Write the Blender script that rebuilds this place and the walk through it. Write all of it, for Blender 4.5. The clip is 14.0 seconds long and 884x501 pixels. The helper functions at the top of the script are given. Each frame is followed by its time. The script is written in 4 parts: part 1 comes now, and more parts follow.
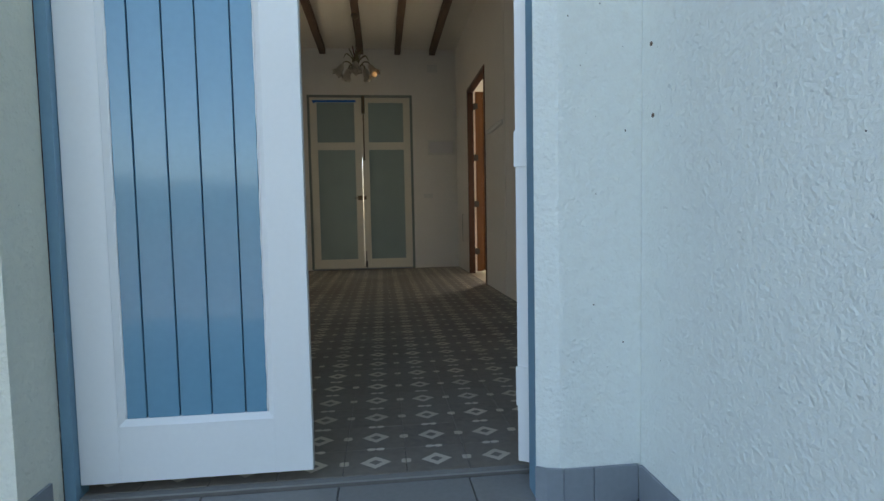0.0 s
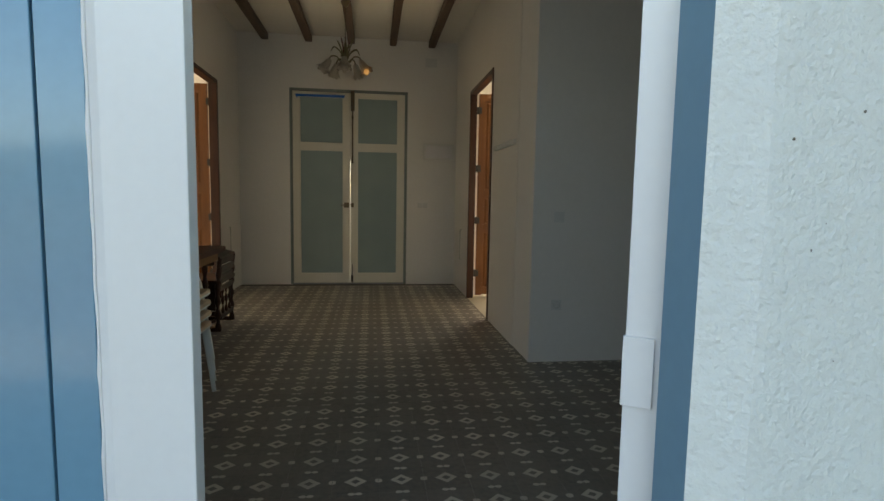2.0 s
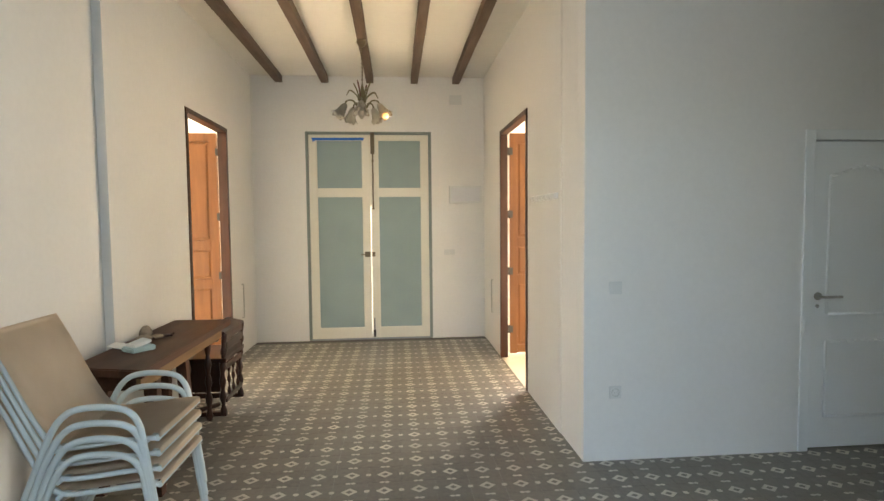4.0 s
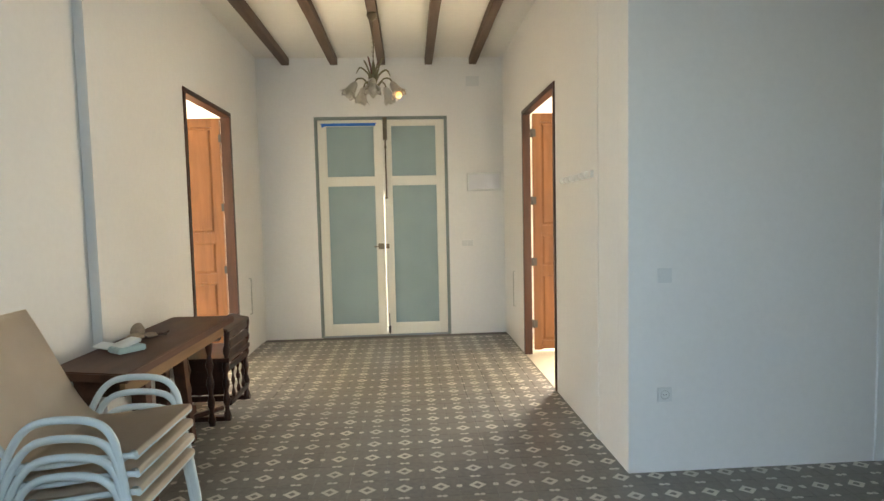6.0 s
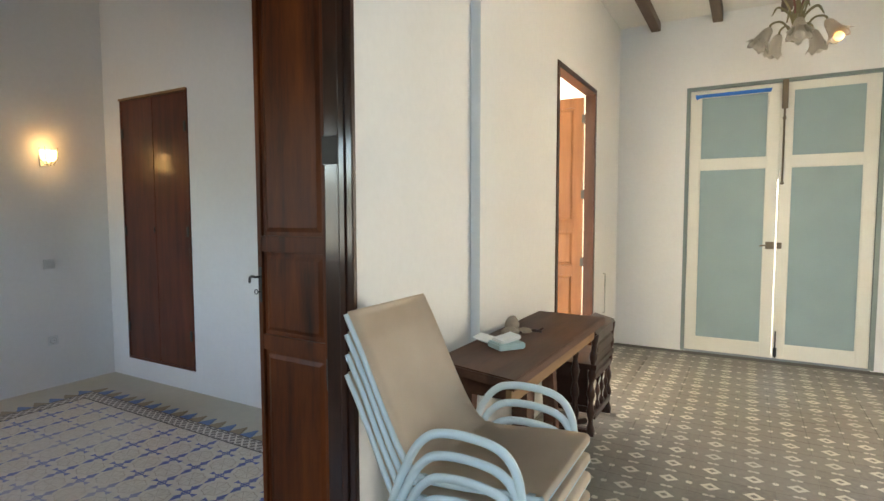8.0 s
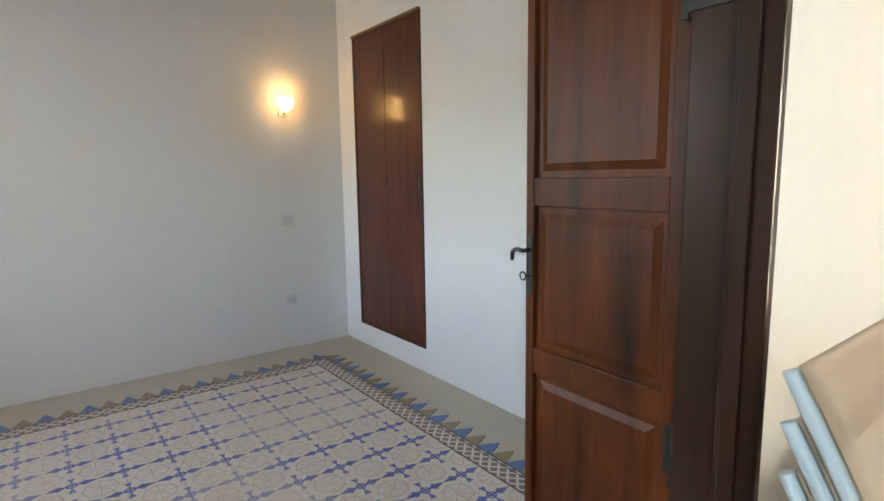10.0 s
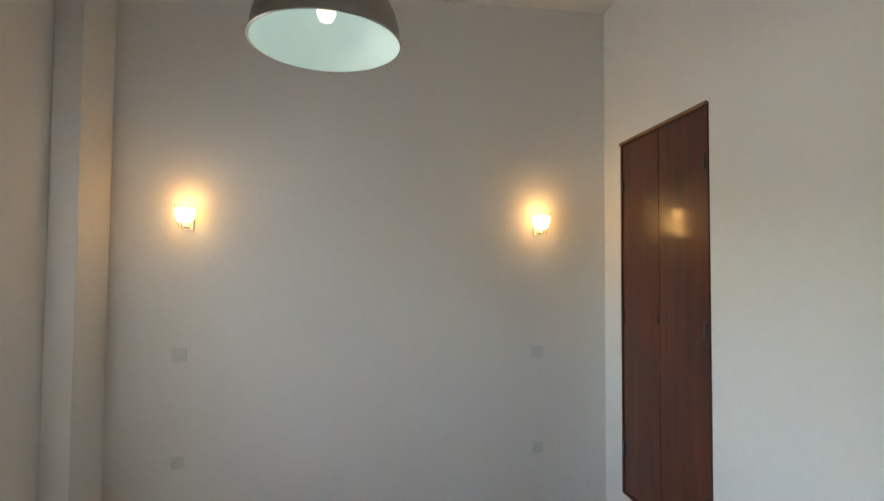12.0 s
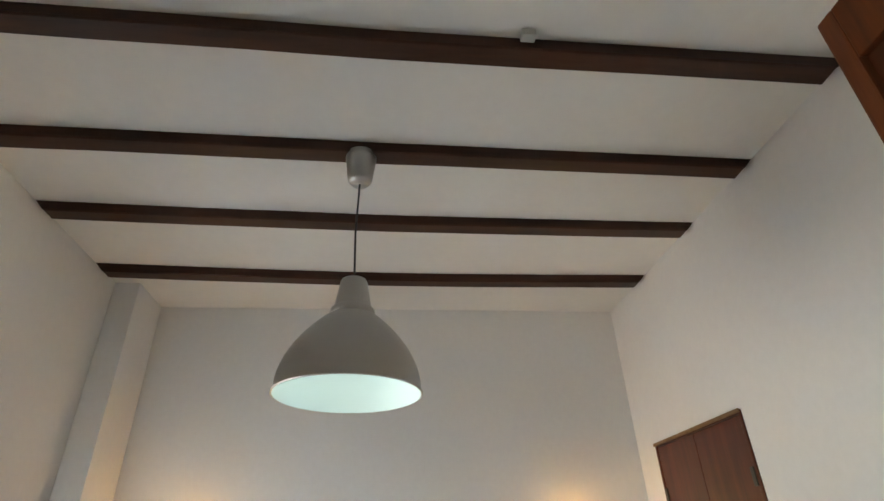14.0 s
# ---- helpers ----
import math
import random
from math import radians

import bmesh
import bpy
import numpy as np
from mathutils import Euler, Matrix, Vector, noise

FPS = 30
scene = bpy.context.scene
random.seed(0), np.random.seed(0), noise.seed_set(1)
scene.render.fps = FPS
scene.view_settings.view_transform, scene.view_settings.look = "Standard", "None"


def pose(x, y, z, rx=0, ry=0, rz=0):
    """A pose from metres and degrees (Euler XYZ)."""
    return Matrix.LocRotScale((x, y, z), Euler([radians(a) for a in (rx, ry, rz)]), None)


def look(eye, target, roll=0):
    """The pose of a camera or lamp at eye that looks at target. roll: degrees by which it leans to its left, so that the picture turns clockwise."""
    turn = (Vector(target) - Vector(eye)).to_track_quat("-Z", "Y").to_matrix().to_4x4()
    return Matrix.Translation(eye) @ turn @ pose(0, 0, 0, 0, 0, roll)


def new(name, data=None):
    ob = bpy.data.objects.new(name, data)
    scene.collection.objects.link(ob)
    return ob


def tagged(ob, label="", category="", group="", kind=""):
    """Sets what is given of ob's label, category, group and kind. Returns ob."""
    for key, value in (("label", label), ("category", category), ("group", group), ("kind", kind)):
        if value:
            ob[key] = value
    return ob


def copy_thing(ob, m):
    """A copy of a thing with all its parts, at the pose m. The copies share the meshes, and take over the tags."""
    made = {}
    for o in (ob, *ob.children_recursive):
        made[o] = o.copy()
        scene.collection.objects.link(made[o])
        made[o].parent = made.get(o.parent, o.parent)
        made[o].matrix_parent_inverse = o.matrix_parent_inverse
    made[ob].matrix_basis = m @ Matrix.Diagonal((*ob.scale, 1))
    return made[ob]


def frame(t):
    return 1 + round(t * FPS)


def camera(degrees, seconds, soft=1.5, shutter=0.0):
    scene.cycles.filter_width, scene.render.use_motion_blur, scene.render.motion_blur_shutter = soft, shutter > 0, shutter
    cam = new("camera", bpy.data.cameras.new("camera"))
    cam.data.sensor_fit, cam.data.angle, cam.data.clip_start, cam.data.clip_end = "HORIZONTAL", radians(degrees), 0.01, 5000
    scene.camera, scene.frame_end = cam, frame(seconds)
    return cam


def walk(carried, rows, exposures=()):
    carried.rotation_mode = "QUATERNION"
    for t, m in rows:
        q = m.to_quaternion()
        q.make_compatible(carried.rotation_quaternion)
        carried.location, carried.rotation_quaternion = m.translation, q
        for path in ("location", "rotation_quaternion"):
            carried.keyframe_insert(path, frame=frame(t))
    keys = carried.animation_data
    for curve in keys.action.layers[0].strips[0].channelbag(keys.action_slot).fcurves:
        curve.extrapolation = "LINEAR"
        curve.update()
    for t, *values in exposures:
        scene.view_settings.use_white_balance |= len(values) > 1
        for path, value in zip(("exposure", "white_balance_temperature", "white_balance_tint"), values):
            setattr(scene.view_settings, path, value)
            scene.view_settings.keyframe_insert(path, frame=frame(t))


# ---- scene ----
cam = camera(78.9, 14.0)
PATH = [
    (0, (0.097, 0.278, 0.786), (0.317, 2.262, 0.662), -1.1),
    (0.5, (0.058, 0.486, 0.882), (0.285, 2.469, 0.756), -0.6),
    (1, (0.090, 0.675, 0.99), (0.333, 2.655, 0.847), 0.8),
    (1.5, (0.101, 0.89, 1.113), (0.365, 2.866, 0.946), 1.1),
    (2, (0.121, 1.113, 1.233), (0.381, 3.086, 1.038), 1.0),
    (2.5, (0.152, 1.367, 1.343), (0.421, 3.338, 1.135), 0.9),
    (3, (0.152, 1.517, 1.42), (0.41, 3.489, 1.204), 0.7),
    (3.5, (0.134, 1.66, 1.504), (0.351, 3.644, 1.369), 0.1),
    (3.7, (0.147, 1.697, 1.538), (0.337, 3.685, 1.428), -0.2),
    (6, (0.121, 2.132, 1.453), (0.24, 4.124, 1.328), -1.3),
    (6.5, (0.083, 2.338, 1.453), (0.102, 4.333, 1.319), -1.3),
    (7, (-0.039, 2.516, 1.446), (-0.292, 4.497, 1.333), -1.2),
    (7.5, (-0.156, 2.619, 1.43), (-0.839, 4.496, 1.335), -0.0),
    (8, (-0.407, 2.701, 1.413), (-1.396, 4.435, 1.279), -0.1),
    (8.2, (-0.521, 2.739, 1.417), (-1.625, 4.398, 1.247), 0.0),
    (10.3, (-1.4, 3.426, 1.326), (-3.064, 4.504, 1.066), -0.1),
    (10.5, (-1.467, 3.48, 1.326), (-3.199, 4.448, 1.077), 0.7),
    (11, (-1.625, 3.597, 1.355), (-3.503, 4.243, 1.124), 1.2),
    (11.5, (-1.783, 3.717, 1.447), (-3.725, 4.181, 1.345), 0.0),
    (12, (-1.826, 3.753, 1.557), (-3.805, 4.03, 1.634), 0.4),
    (12.5, (-1.854, 3.769, 1.635), (-3.828, 3.998, 1.863), 1.1),
    (13, (-1.839, 3.759, 1.717), (-3.756, 3.971, 2.247), 0.6),
    (13.5, (-1.812, 3.749, 1.785), (-3.611, 3.95, 2.635), -0.8),
    (14, (-1.803, 3.736, 1.827), (-3.528, 3.933, 2.821), -2.0),
]
# ---- camera light ----
EXPOSURES = [(t, e, kelvin, 13 if 2.7 < t < 5 else 10) for t, e, kelvin in (
    (0.0, 1.75, 7300), (1.0, 1.72, 7300), (1.5, 1.8, 7400), (1.8, 1.85, 7800), (2.4, 2.25, 8700), (2.8, 3.0, 8500), (3.3, 3.85, 8200), (3.7, 4.2, 8000), (6.0, 4.15, 7400), (6.5, 4.4, 7300), (7.0, 4.3, 7100), (8.2, 4.6, 7100), (10.3, 5.1, 7400), (11.0, 5.0, 7400), (12.0, 4.75, 7700), (12.5, 4.6, 7700), (13.0, 4.65, 7700), (13.5, 5.0, 7700), (14.0, 5.25, 7400))]
walk(cam, [(t, look(eye, target, roll)) for t, eye, target, roll in PATH], EXPOSURES)

world = bpy.data.worlds.new("world")
scene.world = world
world.use_nodes = True
wn = world.node_tree.nodes
sky = wn.new("ShaderNodeTexSky")
sky.sky_type = "NISHITA"
sky.sun_disc = False
SUN_AZ, SUN_EL = radians(25), radians(52)
sky.sun_elevation, sky.sun_rotation = SUN_EL, SUN_AZ
world.node_tree.links.new(sky.outputs[0], wn["Background"].inputs[0])
wn["Background"].inputs[1].default_value = 0.15
sun = new("sun", bpy.data.lights.new("sun", "SUN"))
sun.data.energy, sun.data.angle, sun.data.color = 4.5, radians(0.5), (1.0, 0.93, 0.82)
sun.matrix_world = look((20 * math.sin(SUN_AZ) * math.cos(SUN_EL), 20 * math.cos(SUN_AZ) * math.cos(SUN_EL), 20 * math.sin(SUN_EL)), (0, 0, 0))


def lamp(name, at, watts, color, size=0.03):
    ob = new(name, bpy.data.lights.new(name, "POINT"))
    ob.data.energy, ob.data.color, ob.data.shadow_soft_size = watts, color, size
    ob.location = at
    return ob


def daylight(name, at, toward, sx, sy, watts, color):
    """A fill lamp set in an opening, added to the daylight that enters there."""
    ob = new(name, bpy.data.lights.new(name, "AREA"))
    ob.data.shape, ob.data.size, ob.data.size_y = "RECTANGLE", sx, sy
    ob.data.energy, ob.data.color = watts, color
    ob.matrix_world = look(at, toward)
    return ob


# Fill lamps in the side rooms' unseen windows, added to brighten the hall.
daylight("window_fill_west", (-3.35, 8.72, 1.4), (-3.35, 7.7, 1.3), 2.0, 2.1, 17.0, (1.0, 0.965, 0.86))
daylight("window_fill_east", (3.2, 8.72, 1.4), (3.2, 7.7, 1.3), 1.7, 2.1, 17.0, (1.0, 0.965, 0.86))

# Fill lamp added in the doorway to strengthen the sky light indoors.
daylight("entrance_fill", (0.18, 1.80, 2.2), (0.1, 4.0, 1.5), 0.6, 0.95, 1.5, (0.55, 0.78, 1.0))
# Fill lamp added in the made-up bedroom window, aimed at the far wall.
daylight("window_fill_bedroom", (-3.8, 1.95, 1.6), (-4.9, 4.0, 0.8), 0.9, 1.1, 0.4, (0.84, 0.92, 1.0))

# ---- materials ----
class Net:
    """A small builder of node materials."""

    def __init__(self, name, rough=0.6, metal=0.0):
        self.m = bpy.data.materials.new(name)
        self.m.use_nodes = True
        self.t = self.m.node_tree
        self.n, self.l = self.t.nodes, self.t.links
        self.b = self.n["Principled BSDF"]
        self.b.inputs["Roughness"].default_value = rough
        self.b.inputs["Metallic"].default_value = metal
        self.pos = self.n.new("ShaderNodeNewGeometry").outputs["Position"]
        self.obj = self.n.new("ShaderNodeTexCoord").outputs["Object"]

    def link(self, value, socket):
        if isinstance(value, (int, float)):
            socket.default_value = value
        elif isinstance(value, tuple):
            socket.default_value = (*value, 1) if len(value) == 3 and len(socket.default_value) == 4 else value
        else:
            self.l.new(value, socket)

    def math(self, op, a, b=0.0, c=0.0):
        q = self.n.new("ShaderNodeMath")
        q.operation = op
        for v, s in zip((a, b, c), q.inputs):
            self.link(v, s)
        return q.outputs[0]

    def noise(self, scale, detail=3.0, vec=None, rough=0.5):
        q = self.n.new("ShaderNodeTexNoise")
        q.inputs["Scale"].default_value, q.inputs["Detail"].default_value, q.inputs["Roughness"].default_value = scale, detail, rough
        self.l.new(vec or self.pos, q.inputs["Vector"])
        return q.outputs[0]

    def stretch(self, sx, sy, sz, vec=None):
        q = self.n.new("ShaderNodeMapping")
        q.inputs["Scale"].default_value = (sx, sy, sz)
        self.l.new(vec or self.pos, q.inputs["Vector"])
        return q.outputs[0]

    def mix(self, f, a, b):
        q = self.n.new("ShaderNodeMix")
        q.data_type = "RGBA"
        self.link(f, q.inputs[0])
        self.link(a, q.inputs[6])
        self.link(b, q.inputs[7])
        return q.outputs[2]

    def ramp(self, f, lo, hi, a=0.0, b=1.0):
        q = self.n.new("ShaderNodeMapRange")
        self.link(f, q.inputs[0])
        for k, v in enumerate((lo, hi, a, b)):
            q.inputs[k + 1].default_value = v
        return q.outputs[0]

    def xyz(self, vec=None):
        q = self.n.new("ShaderNodeSeparateXYZ")
        self.l.new(vec or self.pos, q.inputs[0])
        return q.outputs

    def random(self):
        return self.n.new("ShaderNodeObjectInfo").outputs["Random"]

    def color(self, v):
        self.link(v, self.b.inputs["Base Color"])
        return self

    def rough(self, v):
        self.link(v, self.b.inputs["Roughness"])
        return self

    def bump(self, h, strength=0.3, dist=0.01):
        q = self.n.new("ShaderNodeBump")
        q.inputs["Strength"].default_value, q.inputs["Distance"].default_value = strength, dist
        self.l.new(h, q.inputs["Height"])
        self.l.new(q.outputs[0], self.b.inputs["Normal"])
        return self


def paint(name, base, rough=0.6, grain=40, amount=0.06, bump=0.1, dist=0.002, stain=0.05):
    """Paint or plaster: a fine grain, broad stains and a little relief."""
    k = Net(name, rough)
    fine, broad = k.noise(grain, 4), k.noise(1.3, 4)
    c = k.mix(k.ramp(fine, 0.3, 0.7), tuple(v * (1 - amount) for v in base), base)
    c = k.mix(k.ramp(broad, 0.35, 0.75, 0, stain * 4), c, tuple(v * f for v, f in zip(base, (0.86, 0.84, 0.8))))
    k.color(c).rough(k.ramp(broad, 0.3, 0.7, rough - 0.06, rough + 0.06)).bump(fine, bump, dist)
    return k.m


def wood(name, dark, light, rough=0.35, axis="z", coat=0.0, scale=1.0, spread=(0.32, 0.68)):
    k = Net(name, rough)
    s = {"x": (1.0, 9, 9), "y": (9, 1.0, 9), "z": (9, 9, 1.0)}[axis]
    v = k.stretch(*(q * scale for q in s))
    grain = k.noise(1.6, 5, v, 0.55)
    fibre = k.noise(11, 4, v, 0.6)
    broad = k.noise(2.2, 3)
    f = k.math("ADD", k.math("MULTIPLY", grain, 0.6), k.math("ADD", k.math("MULTIPLY", fibre, 0.14), k.math("MULTIPLY", broad, 0.26)))
    c = k.mix(k.ramp(f, *spread), dark, light)
    k.color(c).rough(k.ramp(broad, 0.3, 0.7, max(0.29, rough - 0.04), max(0.34, rough + 0.06)))
    k.b.inputs["Specular IOR Level"].default_value = 0.22
    k.b.inputs["Coat Weight"].default_value = coat
    k.b.inputs["Coat Roughness"].default_value = 0.12
    return k.m


def stucco(name="stucco", light=(0.76, 0.80, 0.76), dark=(0.71, 0.75, 0.71)):
    k = Net(name, 0.75)
    big, mid, fine, broad = k.noise(42, 4, rough=0.55), k.noise(95, 3), k.noise(220, 2), k.noise(0.9, 3)
    h = k.math("ADD", k.math("ADD", k.math("MULTIPLY", k.noise(9, 4), 0.5), k.math("MULTIPLY", big, 0.7)), k.math("ADD", k.math("MULTIPLY", mid, 0.6), k.math("MULTIPLY", fine, 0.08)))
    c = k.mix(k.ramp(broad, 0.3, 0.7), light, dark)
    c = k.mix(k.ramp(k.noise(75, 1), 0.80, 0.83), c, (0.10, 0.09, 0.07))
    k.color(k.mix(k.ramp(big, 0.35, 0.55, 0.12, 0), c, (0.55, 0.54, 0.48))).bump(h, 0.75, 0.010)
    return k.m


def hall_tiles():
    """Cement tiles: a ringed diamond in the middle, dots and bow ties on the edges."""
    k = Net("patterned_cement_tile", 0.5)
    x, y, z = k.xyz()
    u = k.math("SUBTRACT", k.math("FRACT", k.math("ADD", k.math("DIVIDE", k.math("SUBTRACT", x, TILE_X0), TILE_PX), 100.5)), 0.5)
    v = k.math("SUBTRACT", k.math("FRACT", k.math("ADD", k.math("DIVIDE", k.math("SUBTRACT", y, TILE_Y0), TILE_PY), 100.5)), 0.5)
    wob = k.math("MULTIPLY", k.math("SUBTRACT", k.noise(60, 2), 0.5), 0.035)
    au, av = k.math("ADD", k.math("ABSOLUTE", u), wob), k.math("ABSOLUTE", v)
    bu, bv = k.math("SUBTRACT", 0.5, au), k.math("SUBTRACT", 0.5, av)
    less = lambda a, b: k.math("LESS_THAN", a, b)
    d = k.math("ADD", k.math("DIVIDE", au, 0.25), k.math("DIVIDE", av, 0.22))
    ring = k.math("MULTIPLY", less(d, 1.0), k.math("GREATER_THAN", d, 0.42))
    r = k.math("SQRT", k.math("ADD", k.math("MULTIPLY", bu, bu), k.math("MULTIPLY", av, av)))
    dot = less(k.math("ADD", k.math("MULTIPLY", k.math("MAXIMUM", bu, av), 0.6), k.math("MULTIPLY", r, 0.5)), 0.086)
    du = k.math("SUBTRACT", au, 0.075)
    tie = less(k.math("SQRT", k.math("ADD", k.math("MULTIPLY", du, du), k.math("MULTIPLY", k.math("MULTIPLY", bv, bv), 1.8))), 0.075)
    mark = k.math("MINIMUM", k.math("ADD", ring, k.math("ADD", dot, tie)), 1.0)
    fade = k.ramp(k.noise(2.3, 4), 0.35, 0.7, 0.62, 1.0)
    worn = k.noise(1.1, 5)
    grey = k.mix(k.ramp(k.noise(35, 4), 0.3, 0.7), (0.145, 0.128, 0.112), (0.205, 0.182, 0.155))
    grey = k.mix(k.ramp(k.random(), 0, 1, 0, 0.45), grey, (0.24, 0.215, 0.18))
    c = k.mix(k.math("MULTIPLY", mark, fade), grey, k.mix(worn, (0.74, 0.66, 0.53), (0.66, 0.62, 0.55)))
    c = k.mix(k.ramp(worn, 0.5, 0.75, 0, 0.35), c, (0.24, 0.21, 0.18))
    k.color(c).rough(k.ramp(worn, 0.3, 0.7, 0.36, 0.55)).bump(k.noise(120, 3), 0.08, 0.001)
    return k.m


def rug_tiles():
    """Cement tiles of the bedroom: cream flowers between blue stars."""
    k = Net("floral_cement_tile", 0.4)
    x, y, z = k.xyz()
    fx = k.math("FRACT", k.math("ADD", k.math("DIVIDE", k.math("SUBTRACT", x, RUG_X), 0.2), 100.0))
    fy = k.math("FRACT", k.math("ADD", k.math("DIVIDE", k.math("SUBTRACT", y, RUG_Y), 0.2), 100.0))
    u, v = k.math("SUBTRACT", fx, 0.5), k.math("SUBTRACT", fy, 0.5)
    au, av = k.math("ABSOLUTE", u), k.math("ABSOLUTE", v)
    bu, bv = k.math("SUBTRACT", 0.5, au), k.math("SUBTRACT", 0.5, av)
    less = lambda a, b: k.math("LESS_THAN", a, b)
    either = lambda a, b: k.math("MAXIMUM", a, b)
    both = lambda a, b: k.math("MULTIPLY", a, b)
    rs = k.math("SQRT", k.math("ADD", both(bu, bu), both(bv, bv)))
    star = either(less(rs, 0.12), less(k.math("MINIMUM", k.math("ADD", bu, k.math("MULTIPLY", bv, 2.6)), k.math("ADD", bv, k.math("MULTIPLY", bu, 2.6))), 0.19))
    bead = less(k.math("ADD", k.math("ABSOLUTE", k.math("SUBTRACT", bu, 0.045)), k.math("ABSOLUTE", k.math("SUBTRACT", bv, 0.045))), 0.026)
    dart_x = both(less(bv, k.math("MULTIPLY", k.math("SUBTRACT", bu, 0.13), 0.38)), less(bu, 0.34))
    dart_y = both(less(bu, k.math("MULTIPLY", k.math("SUBTRACT", bv, 0.10), 0.8)), less(bv, 0.27))
    neck = less(bu, k.math("MULTIPLY", k.math("SUBTRACT", 0.5, bv), 0.42))
    dart_y = either(dart_y, both(neck, k.math("GREATER_THAN", bv, 0.26)))
    blue = either(star, either(dart_x, dart_y))
    ang = k.math("ARCTAN2", v, u)
    rad = k.math("SQRT", k.math("ADD", both(u, u), both(v, v)))
    petal = k.math("ABSOLUTE", k.math("SINE", k.math("MULTIPLY", ang, 4.0)))
    lines = both(less(petal, k.math("DIVIDE", 0.045, k.math("ADD", rad, 0.05))), less(rad, 0.34))
    rim = less(k.math("ABSOLUTE", k.math("SUBTRACT", rad, k.math("ADD", 0.33, k.math("MULTIPLY", k.math("COSINE", k.math("MULTIPLY", ang, 8.0)), 0.02)))), 0.012)
    line = either(lines, rim)
    worn = k.noise(1.6, 5)
    cream = k.mix(k.ramp(k.noise(25, 4), 0.3, 0.7), (0.62, 0.53, 0.43), (0.70, 0.62, 0.52))
    keep = k.ramp(worn, 0.48, 0.7, 1.0, 0.3)
    c = k.mix(both(line, k.math("MULTIPLY", keep, 0.62)), cream, (0.33, 0.22, 0.13))
    c = k.mix(both(blue, keep), c, k.mix(k.noise(6, 2), (0.07, 0.11, 0.38), (0.14, 0.15, 0.36)))
    c = k.mix(both(bead, keep), c, (0.62, 0.55, 0.47))
    k.color(c).rough(k.ramp(worn, 0.3, 0.7, 0.29, 0.42)).bump(k.noise(90, 3), 0.06, 0.001)
    return k.m


def lattice():
    k = Net("lattice_border_tile", 0.4)
    x, y, z = k.xyz()
    a = k.math("ABSOLUTE", k.math("SINE", k.math("MULTIPLY", k.math("ADD", x, y), 52.0)))
    b = k.math("ABSOLUTE", k.math("SINE", k.math("MULTIPLY", k.math("SUBTRACT", x, y), 52.0)))
    f = k.math("LESS_THAN", k.math("MINIMUM", a, b), 0.42)
    k.color(k.mix(f, (0.20, 0.15, 0.12), (0.66, 0.58, 0.48)))
    return k.m


def glass_pane():
    k = Net("frosted_pane", 0.55)
    c = k.mix(k.ramp(k.noise(2, 2), 0.3, 0.7), (0.245, 0.325, 0.325), (0.28, 0.36, 0.355))
    k.color(c).bump(k.noise(220, 2), 0.15, 0.0006)
    return k.m


def brushed():
    k = Net("brushed_metal", 0.42, 1.0)
    k.color(k.mix(k.noise(3, 3), (0.42, 0.41, 0.39), (0.52, 0.51, 0.485))).rough(k.ramp(k.noise(4, 5, k.stretch(1, 1, 60)), 0.3, 0.7, 0.29, 0.38))
    k.b.inputs["Anisotropic"].default_value = 0.5
    return k.m


def weave():
    k = Net("woven_sling", 0.85)
    x, y, z = k.xyz()
    s = k.math("ADD", k.math("SINE", k.math("MULTIPLY", y, 2600)), k.math("SINE", k.math("MULTIPLY", k.math("ADD", x, z), 2600)))
    c = k.mix(k.ramp(k.noise(7, 3), 0.3, 0.7), (0.74, 0.60, 0.46), (0.80, 0.66, 0.52))
    k.color(c)
    return k.m


def glowing(name, color, strength, base=(0.8, 0.8, 0.8)):
    k = Net(name, 0.4)
    k.color(base)
    k.b.inputs["Emission Color"].default_value = (*color, 1)
    k.b.inputs["Emission Strength"].default_value = strength
    return k.m


def opal(name, tint=(0.85, 0.78, 0.68)):
    k = Net(name, 0.35)
    k.color(k.mix(k.noise(30, 3), tint, tuple(v * 0.82 for v in tint)))
    k.b.inputs["Transmission Weight"].default_value = 0.35
    k.b.inputs["IOR"].default_value = 1.3
    return k.m


TILE_PX, TILE_PY, TILE_X0, TILE_Y0 = 0.1985, 0.1975, 0.057, 2.179
RUG_X, RUG_Y = -4.452, 4.153
M_STUCCO = stucco()
M_STUCCOAGED = stucco("aged_cream_stucco", (0.80, 0.79, 0.68), (0.70, 0.67, 0.54))
M_PLASTER = paint("white_plaster", (0.78, 0.76, 0.73), 0.8, 30, 0.03, 0.12, 0.002, 0.04)
M_CEIL = paint("ceiling_plaster", (0.78, 0.75, 0.70), 0.85, 20, 0.03, 0.1, 0.002, 0.05)
M_WHITE = paint("white_door_paint", (0.78, 0.79, 0.78), 0.42, 60, 0.02, 0.05, 0.001, 0.03)
M_CREAM = paint("cream_door_paint", (0.72, 0.69, 0.60), 0.4, 60, 0.03, 0.05, 0.001, 0.05)
M_BLUE = paint("blue_board_paint", (0.12, 0.29, 0.41), 0.2, 50, 0.05, 0.05, 0.001, 0.03)
M_BLUE.node_tree.nodes["Principled BSDF"].inputs["Coat Weight"].default_value = 0.6
M_BLUE.node_tree.nodes["Principled BSDF"].inputs["Coat IOR"].default_value = 1.6
M_BLUE.node_tree.nodes["Principled BSDF"].inputs["Coat Roughness"].default_value = 0.08
